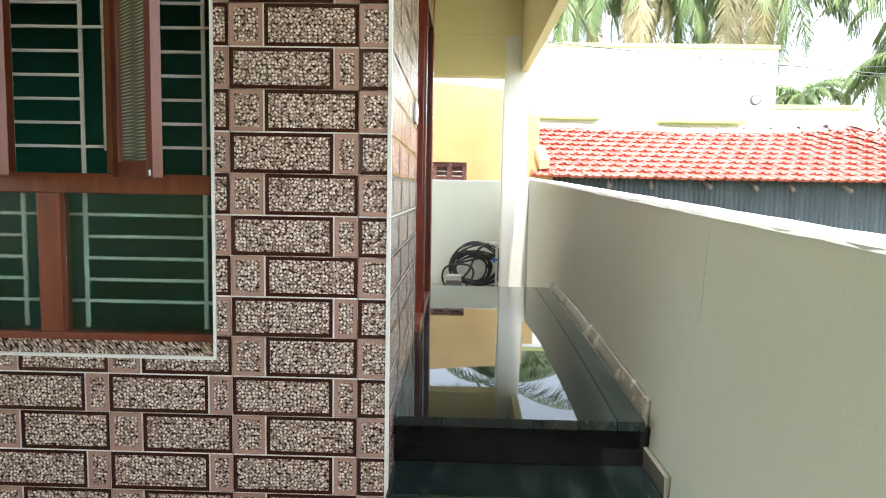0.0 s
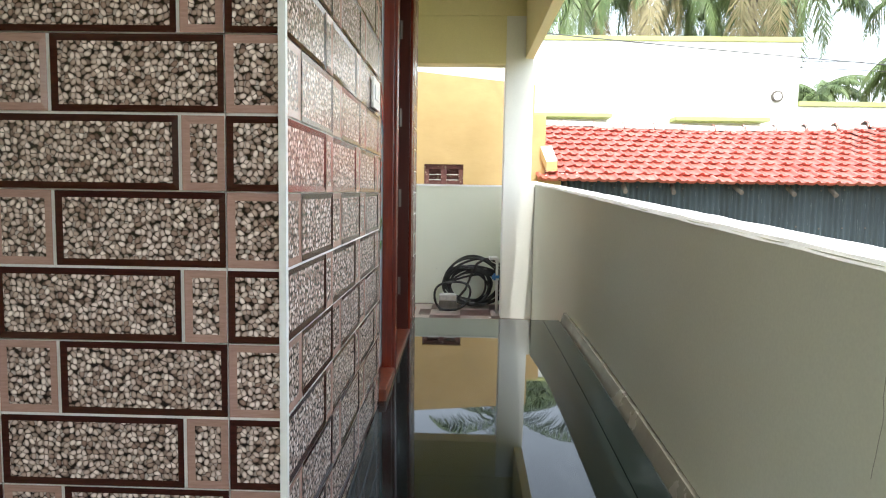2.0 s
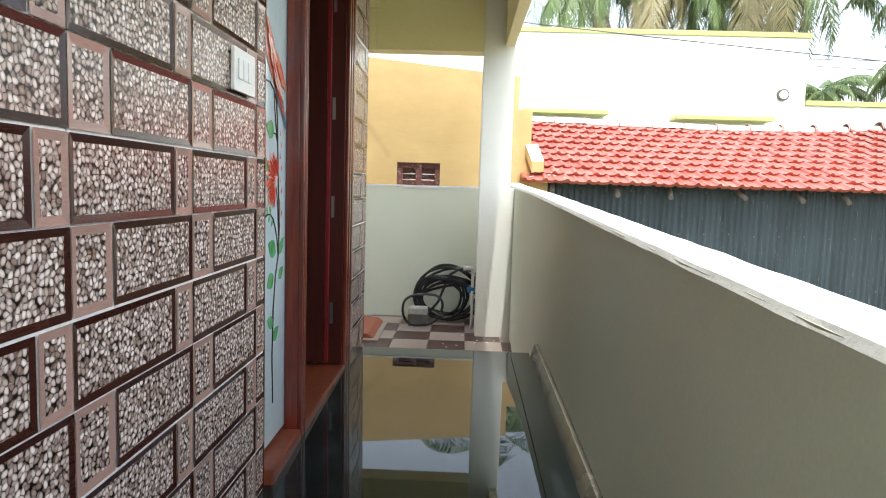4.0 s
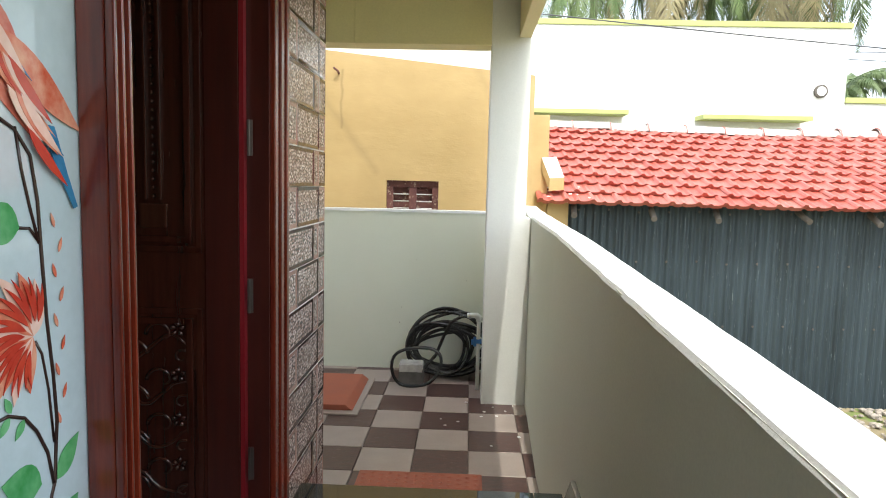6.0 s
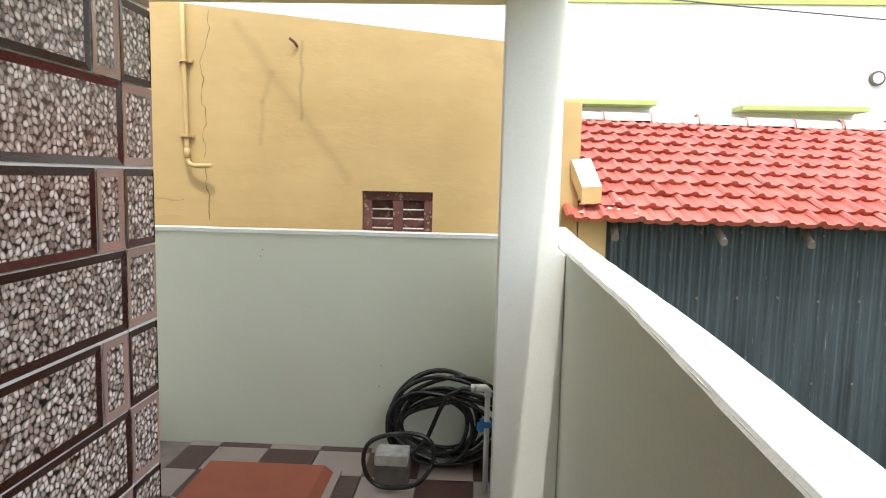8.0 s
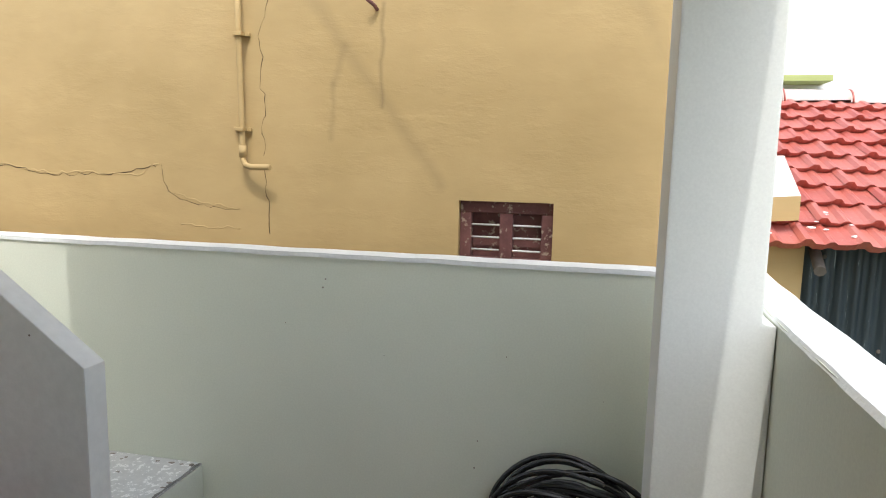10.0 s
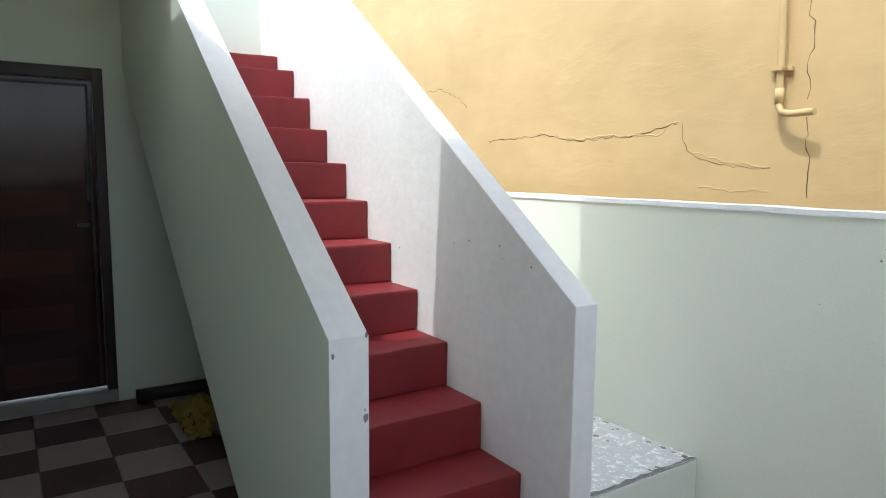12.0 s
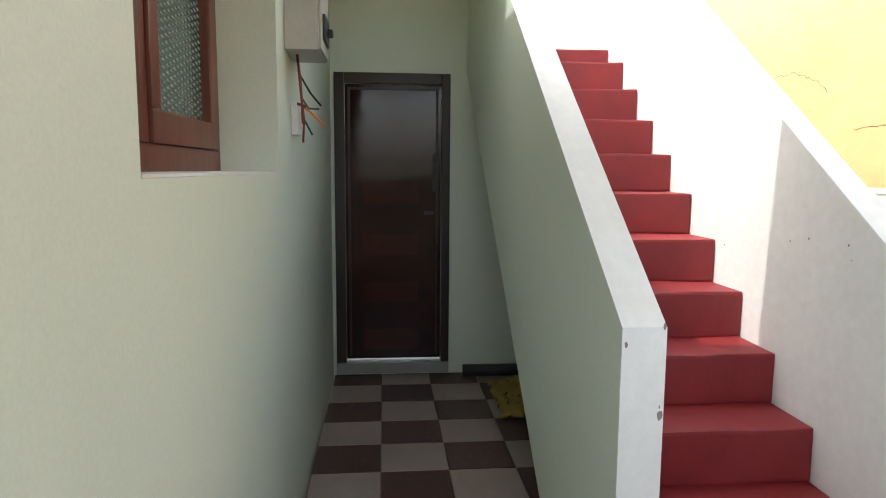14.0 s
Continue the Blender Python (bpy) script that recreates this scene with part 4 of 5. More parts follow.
# ---- bathroom door at the passage end ----
door_2 = thing("door_2", (-4.0, 4.78, 0.01), "closed maroon panel door in a dark frame", "door", kind="structure")
for name, r in (("frame_post", (-4.09, -3.985, 4.411, 4.475, 0.014, 1.973)), ("frame_post", (-4.09, -3.985, 5.10, 5.154, 0.014, 1.973)), ("frame_head", (-4.09, -3.985, 4.4755, 5.0995, 1.905, 1.973))):
    part(name, box(*r, bev=0.006), BATHFRAME, door_2)
lf = part("door_leaf", box(-4.07, -4.03, 4.477, 5.098, 0.10, 1.903), BATHDOOR, door_2, "glossy maroon door leaf")
for z in (0.16, 0.48, 0.80, 1.14):
    part("printed_band", box(-4.0298, -4.0288, 4.59, 4.95, z, z + 0.14), BATHPRINT, lf, "reddish printed band")
part("leaf_bead", boxes((-4.0298, -4.024, 4.495, 4.51, 0.12, 1.885), (-4.0298, -4.024, 5.065, 5.08, 0.12, 1.885), (-4.0298, -4.024, 4.511, 5.064, 1.87, 1.885), bev=0.002), BATHFRAME, lf)
part("door_bolt", boxes((-4.0298, -4.005, 5.045, 5.06, 1.22, 1.46), (-4.0298, -3.995, 4.99, 5.05, 1.068, 1.088), bev=0.004), BLACK, lf, "black tower bolt and handle")
part("door_sill", boxes((-4.09, -3.965, 4.412, 5.153, 0.0145, 0.085), bev=0.006), STONE_SILL, door_2, "grey stone door sill")

# ---- meter box, switch and loose wires on the rear wall ----
mb = thing("meter_box", (-2.21, 4.44, 1.78), "grey metal fuse box on the mint wall", "fuse box")
part("case", box(-2.36, -2.06, 4.386, 4.503, 1.775, 2.16, bev=0.005), GREYBOX, mb)
part("lid", box(-2.355, -2.065, 4.5035, 4.512, 1.78, 2.155, bev=0.003), GREYBOX, mb)
for z in (1.82, 2.0):
    part("breaker", boxes((-2.30, -2.12, 4.5125, 4.522, z, z + 0.09), (-2.25, -2.21, 4.5225, 4.54, z + 0.03, z + 0.055), bev=0.003), BLACK, mb, "black breaker")
    part("hinge", box(-2.059, -2.052, 4.49, 4.504, z, z + 0.05, bev=0.002), GREYBOX, mb)
sb = thing("switch_box", (-2.2, 4.39, 1.5), "small white switch on the mint wall", "switch")
part("plate", box(-2.30, -2.20, 4.3855, 4.412, 1.49, 1.60, bev=0.004), PVC, sb)
part("rocker", box(-2.27, -2.23, 4.4125, 4.419, 1.515, 1.575, bev=0.002), IRON, sb)
wires = thing("loose_wires", (-2.2, 4.43, 1.6), "bundle of loose coloured wires hanging from the fuse box", "wires")
RED_W, ORANGE_W, TEAL_W = painted("red_wire", (0.14, 0.014, 0.012), (0.22, 0.024, 0.018), 0.4), painted("orange_wire", (0.75, 0.17, 0.02), (0.85, 0.22, 0.04), 0.4), painted("teal_wire", (0.02, 0.10, 0.10), (0.03, 0.14, 0.13), 0.4)
for m, pts in ((BLACK, ((0, 0, 0), (-0.02, 0.01, -0.10), (-0.05, 0.06, -0.19), (-0.08, 0.11, -0.25))), (RED_W, ((0, 0, 0), (0.0, 0.015, -0.12), (0, 0.02, -0.23), (0, 0.03, -0.33), (0.01, 0.025, -0.45))),
               (RED_W, ((0, 0, 0), (0.01, 0.01, -0.10), (0.0, 0.02, -0.25), (-0.02, 0.02, -0.35))), (ORANGE_W, ((-0.01, 0.02, -0.26), (-0.04, 0.06, -0.29), (-0.07, 0.11, -0.34), (-0.09, 0.13, -0.36))),
               (TEAL_W, ((0, 0.0, -0.02), (-0.01, 0.02, -0.22), (-0.03, 0.05, -0.27), (-0.06, 0.10, -0.27))), (TEAL_W, ((0, 0.02, -0.25), (-0.01, 0.03, -0.33), (-0.02, 0.07, -0.41))),
               (RED_W, ((0.02, 0.0, -0.25), (-0.02, 0.05, -0.262), (0.03, 0.04, -0.268), (0.02, 0.0, -0.255)))):
    bm = bmesh.new()
    tube(bm, [(-2.17 + 0.8 * a, 4.415 + 0.7 * b, 1.775 + 0.7 * c) for a, b, c in pts], 0.0042, 6)
    part("wire", bm, m, wires)

# ---- things on the rear paving ----
hatch = thing("tank_cover", (-0.48, 6.28, 0.0), "brick-red painted concrete cover slab in a pale mortar bed", "cover")
part("mortar_bed", box(-0.85, -0.10, 5.86, 6.66, 0.0005, 0.012, bev=0.004), LIGHTTILE, hatch, "pale mortar bed")
part("slab", prism([(-0.82, 0.0125), (-0.14, 0.0125), (-0.19, 0.05), (-0.82, 0.05)], "y", 5.92, 6.63, 0.008), BRICKRED, hatch)
st = thing("porch_step", (0.38, 4.66, 0.0), "red chequered cement step below the granite porch", "step")
part("block", box(0.09, 0.68, 4.052, 4.82, 0.0005, 0.115, bev=0.006), BRICKRED, st)
bm = bmesh.new()
for i in range(14):
    for j in range(16):
        cx, cy, r = 0.117 + 0.041 * i, 4.10 + 0.045 * j + (0.02 if i % 2 else 0), 0.017
        top = bm.verts.new((cx, cy, 0.121))
        ring = [bm.verts.new((cx + r * math.cos(a), cy + r * math.sin(a), 0.1152)) for a in (0, math.pi / 2, math.pi, 1.5 * math.pi)]
        for k in range(4):
            bm.faces.new((ring[k], ring[(k + 1) % 4], top))
part("chequer_studs", bm, BRICKRED, st)
hose = thing("hose_coil", (0.45, 6.8, 0.0), "coiled black rubber water hose leaning on the parapet", "hose")
rng = random.Random(4)
for k in range(15):
    cx, cz, rx, rz = 0.47 + rng.uniform(-0.05, 0.05), 0.275 + rng.uniform(-0.02, 0.02), rng.uniform(0.2, 0.36), rng.uniform(0.15, 0.25)
    cz, cx = 0.03 + rz + rng.uniform(0, 0.03), 0.12 + rx + rng.uniform(0, 0.08)
    if k == 0:
        cx, cz, rx, rz = 0.215, 0.165, 0.165, 0.15
    y0, ph = (6.45 if k == 0 else 6.70 + 0.016 * k), rng.uniform(0, 6.28)
    path = []
    for i in range(41):
        a = 2 * math.pi * i / 40
        z = max(0.016, cz + rz * math.sin(a) + 0.012 * math.sin(3 * a + ph))
        path.append((cx + rx * math.cos(a) + (0.35 * (z - 0.1) * max(0.0, math.cos(a)) if k == 0 else 0.0), min(y0 + 0.012 * math.sin(2 * a + ph) + 0.09 * (z - 0.1), 6.975), z))
    bm = bmesh.new()
    tube(bm, path, 0.0118, 8)
    part("loop", bm, RUBBER, hose)
bm = bmesh.new()
tube(bm, [(0.60, 6.50, 0.545), (0.55, 6.52, 0.54), (0.47, 6.58, 0.48), (0.42, 6.66, 0.36), (0.36, 6.69, 0.2), (0.24, 6.68, 0.06), (0.12, 6.67, 0.018)], 0.0125, 8)
part("loop", bm, RUBBER, hose)
tap = thing("water_tap", (0.685, 6.5, 0.0), "white pipe standpipe with elbow and blue valve", "tap")
bm = bmesh.new()
tube(bm, [(0.676, 6.50, 0.001), (0.676, 6.50, 0.52)], 0.014, 10)
part("riser_pipe", bm, PVC, tap)
bm = bmesh.new()
tube(bm, [(0.676, 6.50, 0.51), (0.676, 6.50, 0.545), (0.665, 6.50, 0.555), (0.59, 6.50, 0.552)], 0.02, 10)
part("elbow", bm, PVC, tap)
part("clamp", tubes(([(0.615, 6.50, 0.552), (0.605, 6.50, 0.552)], 0.0225), sides=10), STEEL, tap)
part("valve", boxes((0.64, 0.662, 6.47, 6.49, 0.33, 0.40), (0.625, 0.64, 6.455, 6.475, 0.345, 0.385), (0.655, 0.70, 6.478, 6.52, 0.35, 0.38), bev=0.006), BLUE, tap, "blue plastic valve handle")
brick = solid("loose_block", box(0.095, 0.275, 6.52, 6.68, 0.0005, 0.105, bev=0.008), painted("dark_concrete_block", (0.05, 0.045, 0.04), (0.14, 0.13, 0.12), 0.9, 9, 50, 0.5), "dark concrete block under the hose", "block", base=(0.185, 6.6, 0))
cap = solid("broken_tile", boxes((0.095, 0.27, 6.518, 6.675, 0.106, 0.165), bev=0.014), painted("grimy_white_plaster", (0.25, 0.24, 0.22), (0.52, 0.5, 0.47), 0.9, 14, 60, 0.5), "chipped white plaster lump on a block", "rubble", base=(0.185, 6.6, 0.106))
for k, (x, y) in enumerate(((0.78, 6.12), (0.72, 6.02), (0.86, 6.05), (0.70, 5.93), (0.60, 6.2), (0.44, 5.86), (0.55, 5.82), (0.47, 5.75), (0.80, 5.95), (0.92, 5.6), (0.75, 5.45))):
    bm = bmesh.new()
    r = 0.007 + 0.004 * rng.random()
    bmesh.ops.create_icosphere(bm, subdivisions=1, radius=r)
    for v in bm.verts:
        v.co = Vector((v.co.x * (1 + 0.6 * rng.random()), v.co.y, v.co.z * 0.35 + r * 0.35)) + Vector((x, y, 0.0005))
    solid("plaster_crumb", bm, COPING, "white plaster crumb fallen on the floor tiles", "crumb", "plaster crumbs", base=(x, y, 0))
cloth_bm = bmesh.new()
n = 22
grid = [[cloth_bm.verts.new((-3.72 + 0.62 * i / n + 0.03 * noise.noise((i * 0.4, j * 0.4, 3)), 5.37 + 0.24 * j / n + 0.03 * noise.noise((i * 0.5, j * 0.5, 7)),
        0.02 + 0.035 * abs(noise.noise((i * 0.35, j * 0.35, 0))) + 0.10 * math.exp(-((i - 9) / 6.0) ** 2) * math.exp(-((j - 14) / 7.0) ** 2))) for j in range(n + 1)] for i in range(n + 1)]
for i in range(n):
    for j in range(n):
        cloth_bm.faces.new((grid[i][j], grid[i + 1][j], grid[i + 1][j + 1], grid[i][j + 1])).smooth = True
bmesh.ops.solidify(cloth_bm, geom=cloth_bm.faces[:], thickness=0.012)
solid("sack", cloth_bm, painted("yellow_printed_sack", (0.42, 0.32, 0.06), (0.58, 0.47, 0.13), 0.7, 9, 60, 0.3, spots=((0.05, 0.04, 0.02), 12.0, 0.58)), "crumpled yellow and black sack lying under the stair", "sack", base=(-3.5, 5.5, 0))
bm = bmesh.new()
tube(bm, [(-3.90, 5.24, 0.045), (-3.88, 5.5, 0.05), (-3.90, 5.75, 0.045), (-3.92, 6.0, 0.045)], 0.04, 10)
solid("old_pipe", bm, BLACK, "length of dark pipe lying along the wall foot", "pipe", base=(-3.9, 5.6, 0))
bm = bmesh.new()
tube(bm, [(-3.15, 5.52, 0.05), (-2.95, 5.56, 0.10), (-2.75, 5.60, 0.09), (-2.6, 5.62, 0.05)], [0.03, 0.06, 0.07, 0.04], 10)
solid("rag_bundle", bm, BLACK, "black rag bundle under the stair slope", "rag", base=(-2.9, 5.57, 0))
bm = boxes((-3.996, -3.99, 5.36, 5.44, 1.37, 1.40), bev=0.002)
solid("wall_label", bm, PVC, "small white strip fixed on the end wall", "strip", base=(-3.99, 5.4, 1.37))

# ---- ochre house behind the parapet ----
oh = thing("ochre_house", (-2.5, 7.5, -0.42), "neighbouring house with a cracked ochre plaster gable wall", "house")


def gable(x):
    return 2.524 - 0.1027 * x


wx0, wx1, wz0, wz1 = -0.126, 0.318, 1.20, 1.52
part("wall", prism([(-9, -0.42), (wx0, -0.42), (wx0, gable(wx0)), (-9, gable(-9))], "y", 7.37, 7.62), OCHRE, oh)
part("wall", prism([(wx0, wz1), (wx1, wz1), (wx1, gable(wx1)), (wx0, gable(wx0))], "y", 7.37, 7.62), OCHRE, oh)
part("wall", prism([(wx0, -0.42), (wx1, -0.42), (wx1, wz0), (wx0, wz0)], "y", 7.37, 7.62), OCHRE, oh)
part("wall", prism([(wx1, -0.42), (1.10, -0.42), (1.10, gable(1.10)), (wx1, gable(wx1))], "y", 7.37, 7.62), OCHRE, oh)
part("pier", box(1.101, 1.265, 7.64, 7.80, -0.42, 2.12, bev=0.006), OCHRE, oh)
part("roof", prism([(-9, gable(-9) - 0.15), (1.09, gable(1.09) - 0.15), (1.09, gable(1.09) - 0.05), (-9, gable(-9) - 0.05)], "y", 7.62, 12.0), FARWHITE, oh)
# Dark sheet that stands in for the shade inside the window.
part("room_shade_sheet", box(-1.0, 1.2, 7.75, 7.78, 0.9, 1.9), ROOM_SHADE, oh)
w = part("window", box(wx0 + 0.002, wx1 - 0.002, 7.40, 7.46, wz1 - 0.055, wz1 - 0.001, bev=0.004), OLDWOOD, oh, "weathered maroon window frame")
part("frame_rail", box(wx0 + 0.002, wx1 - 0.002, 7.40, 7.46, wz0 + 0.001, wz0 + 0.05, bev=0.004), OLDWOOD, w)
for a, b in ((wx0 + 0.002, wx0 + 0.055), (wx1 - 0.055, wx1 - 0.002), (0.066, 0.128)):
    part("frame_post", box(a, b, 7.40, 7.46, wz0 + 0.0505, wz1 - 0.0555, bev=0.004), OLDWOOD, w)
for z in (1.285, 1.345, 1.405):
    part("bar", tubes(([(wx0 + 0.05, 7.425, z), (0.30, 7.425, z)], 0.005), sides=6), IRON, w)
for a, b in ((wx0 + 0.057, 0.065), (0.129, wx1 - 0.057)):
    part("shutter_board", box(a, b, 7.452, 7.458, wz0 + 0.051, wz1 - 0.056), OLDWOOD, w)
dp = part("drain_pipe", tubes(([(-1.25, 7.335, 2.75), (-1.243, 7.335, 2.3), (-1.232, 7.335, 1.74), (-1.228, 7.33, 1.685), (-1.21, 7.32, 1.662), (-1.17, 7.31, 1.652), (-1.06, 7.29, 1.654)], 0.0145), sides=10), OCHRE, oh, "ochre-painted drain pipe with a bent outlet")
for z in (2.29, 1.83):
    part("clip", boxes((-1.285, -1.195, 7.35, 7.369, z, z + 0.018), (-1.265, -1.215, 7.312, 7.352, z, z + 0.018), bev=0.003), OCHRE, dp)
part("collar", tubes(([(-1.232, 7.335, 1.76), (-1.231, 7.335, 1.70)], 0.019), sides=10), OCHRE, dp)
part("spout", tubes(([(-0.575, 7.32, 2.44), (-0.545, 7.345, 2.415), (-0.54, 7.37, 2.40)], 0.009), sides=8), OLDWOOD, oh)
CRACK = painted("dark_crack", (0.06, 0.035, 0.014), (0.13, 0.085, 0.035), 0.9)


def crack(points, width, seed, sunk=0.0):
    r = random.Random(seed)
    pts = []
    for (a, b), (c, d) in zip(points, points[1:]):
        k = max(2, int(math.hypot(c - a, d - b) / 0.03))
        for i in range(k):
            s = i / k
            pts.append((a + (c - a) * s + r.uniform(-0.010, 0.010), b + (d - b) * s + r.uniform(-0.010, 0.010)))
    bm = bmesh.new()
    tube(bm, [(x, 7.37 + sunk * width, z) for x, z in pts], [width * r.uniform(0.3, 1.2) if not sunk else width for _ in pts], 8)
    return bm


for pts, wd in (([(-1.09, 2.6), (-1.11, 2.39), (-1.155, 2.30), (-1.128, 2.19), (-1.155, 2.085), (-1.12, 1.98), (-1.137, 1.848), (-1.127, 1.685)], 0.0028), ([(-1.127, 1.64), (-1.115, 1.45), (-1.11, 1.29)], 0.003), ([(-3.253, 1.603), (-2.717, 1.627), (-2.429, 1.587), (-1.95, 1.60), (-1.84, 1.637), (-1.72, 1.655)], 0.0034),
                ([(-1.73, 1.65), (-1.706, 1.564), (-1.686, 1.51), (-1.62, 1.475), (-1.45, 1.44), (-1.248, 1.434)], 0.0022), ([(-4.086, 1.997), (-3.85, 2.0), (-3.62, 1.93), (-3.47, 1.82)], 0.003)):
    part("crack", crack(pts, wd * 0.8, len(pts)), CRACK, oh)
for pts, wd in (([(-2.75, 1.634), (-2.429, 1.597), (-1.875, 1.60), (-1.703, 1.677)], 0.005), ([(-1.66, 1.50), (-1.45, 1.458), (-1.261, 1.44)], 0.004), ([(-1.62, 1.34), (-1.4, 1.335), (-1.25, 1.345)], 0.004)):
    part("plaster_lip", crack(pts, wd, 5, 0.55), OCHRE, oh, "raised lip of flaking plaster")

# ---- shed with tiled roof ----
shed = thing("tiled_shed", (4.5, 9.0, -0.42), "low shed with red clay tile roof and corrugated sheet wall", "shed")
EY, EZ, RY, RZ, RX0, RX1 = 7.45, 1.345, 9.4, 2.18, 1.22, 6.3
bm = bmesh.new()
cols = 520
top = []
for i in range(cols + 1):
    x = 1.46 + 7.9 * i / cols
    top.append((bm.verts.new((x, 7.68 + 0.015 * math.sin(2 * math.pi * x / 0.066), -0.42)), bm.verts.new((x, 7.68 + 0.015 * math.sin(2 * math.pi * x / 0.066), 1.40))))
for a, b in zip(top, top[1:]):
    bm.faces.new((a[0], b[0], b[1], a[1])).smooth = True
part("sheet_wall", bm, SHEET, shed, "blue-grey corrugated sheet wall")
bm = bmesh.new()
for z in (0.30, 0.86, 1.30):
    for k in range(26):
        x = 1.551 + 0.264 * k
        tube(bm, [(x, 7.664, z + 0.01 * math.sin(k * 2.1)), (x, 7.658, z + 0.01 * math.sin(k * 2.1))], [0.011, 0.008], 6)
part("screw_heads", bm, POLE, shed, "dark screw heads in the sheet", kind="stuff")
part("end_wall", box(1.27, 1.455, 7.63, 7.75, -0.42, 1.36), OCHRE, shed)
slope = math.atan2(RZ - EZ, RY - EY)
HIP = 1.95
bm = bmesh.new()
deck = [bm.verts.new(p) for p in ((RX0 + 0.05, EY + 0.26, EZ + 0.06), (RX1 + HIP - 0.26, EY + 0.26, EZ + 0.06), (RX1, RY, RZ - 0.05), (RX0 + 0.05, RY, RZ - 0.05), (RX1 + HIP - 0.26, RY + 1.7, EZ + 0.06), (RX0 + 0.05, RY + 1.7, EZ + 0.06))]
for q in ((0, 1, 2, 3), (3, 2, 4, 5), (1, 4, 2)):
    bm.faces.new([deck[k] for k in q])
bmesh.ops.solidify(bm, geom=bm.faces[:], thickness=0.03)
part("roof_deck", bm, OLDWOOD, shed)
for i in range(12):
    x = 1.52 + 0.62 * i + rng.uniform(-0.12, 0.12)
    d = rng.uniform(-0.12, 0.12)
    part("rafter", tubes(([(x, 7.49, EZ - 0.10 + rng.uniform(-0.02, 0.01)), (x + d, 7.98, EZ + 0.10)], 0.026), sides=8), POLE, shed)
bm = bmesh.new()
block = []
for y, z, x in ((7.55, 1.572, 1.272), (7.62, 1.75, 1.205)):
    block.append([bm.verts.new(p) for p in ((x, y, z - 0.11), (x + 0.125, y, z - 0.10), (x + 0.125, y, z + 0.01), (x, y, z))])
for k in range(4):
    bm.faces.new((block[0][k], block[0][(k + 1) % 4], block[1][(k + 1) % 4], block[1][k])).material_index = 1 if k == 2 else 0
bm.faces.new(block[0]), bm.faces.new(block[1])
bmesh.ops.recalc_face_normals(bm, faces=bm.faces[:])
part("verge_block", bm, [OCHRE, COPING], shed, "ochre verge block with a whitewashed top")
mo = random.Random(17)
bm = bmesh.new()
for k in range(13):
    m = bmesh.ops.create_icosphere(bm, subdivisions=1, radius=mo.uniform(0.006, 0.015))
    at = Vector((1.25 + 0.42 * mo.random() ** 1.6, 7.50 + 0.22 * mo.random(), 0))
    at.z = EZ + (at.y - EY) * math.tan(slope) + 0.045
    for v in m["verts"]:
        v.co = Vector((v.co.x * 1.6, v.co.y, v.co.z * 0.5)) + at
part("mortar_bits", bm, COPING, shed, "white mortar smears on the first tiles", kind="stuff")

# ---- white house beyond ----
wh = thing("white_house", (3.0, 14.6, -0.42), "white lime-washed flat-roofed house with lime green trim", "house")
part("wall", box(-4.0, 7.46, 14.5, 14.75, -0.42, 4.50), FARWHITE, wh)
part("roof", box(-4.0, 7.46, 14.75, 22.0, 4.2, 4.4), FARWHITE, wh)
part("parapet_trim", box(-4.02, 7.50, 14.46, 14.79, 4.501, 4.60, bev=0.01), LIME, wh, "lime green parapet trim")
part("low_wall", box(7.461, 9.4, 14.52, 14.75, -0.42, 3.16), FARWHITE, wh)
part("low_trim", box(7.465, 9.45, 14.46, 14.79, 3.161, 3.26, bev=0.01), LIME, wh, "lime green trim")
part("sunshade", box(4.75, 6.70, 14.05, 14.499, 2.78, 2.86, bev=0.008), LIME, wh, "lime green sunshade")
part("sunshade", box(1.7, 3.42, 14.05, 14.499, 2.83, 2.91, bev=0.008), LIME, wh, "lime green sunshade")
part("vent_pipe", tubes(([(7.0, 14.44, 3.36), (7.0, 14.5, 3.36)], [0.12, 0.12]), sides=20), POLE, wh, "round metal vent ring")
part("vent_mouth", tubes(([(7.0, 14.43, 3.36), (7.0, 14.439, 3.36)], [0.085, 0.085]), sides=20), FARWHITE, wh)
for k in range(9):
    part("baluster", box(7.7 + 0.17 * k, 7.80 + 0.17 * k, 17.0, 17.1, 3.2, 3.52), FARWHITE, wh)

# ---- coconut palms and wires ----
FROND = painted("palm_green", (0.07, 0.12, 0.035), (0.15, 0.20, 0.075), 0.5, 3, 20, 0.1)
FROND_DRY = painted("palm_yellow", (0.18, 0.155, 0.075), (0.30, 0.255, 0.13), 0.6, 3, 20, 0.1)
BARK = painted("palm_bark", (0.12, 0.095, 0.075), (0.22, 0.18, 0.15), 0.9, 2, 12, 0.6, stretch=(1, 1, 5))


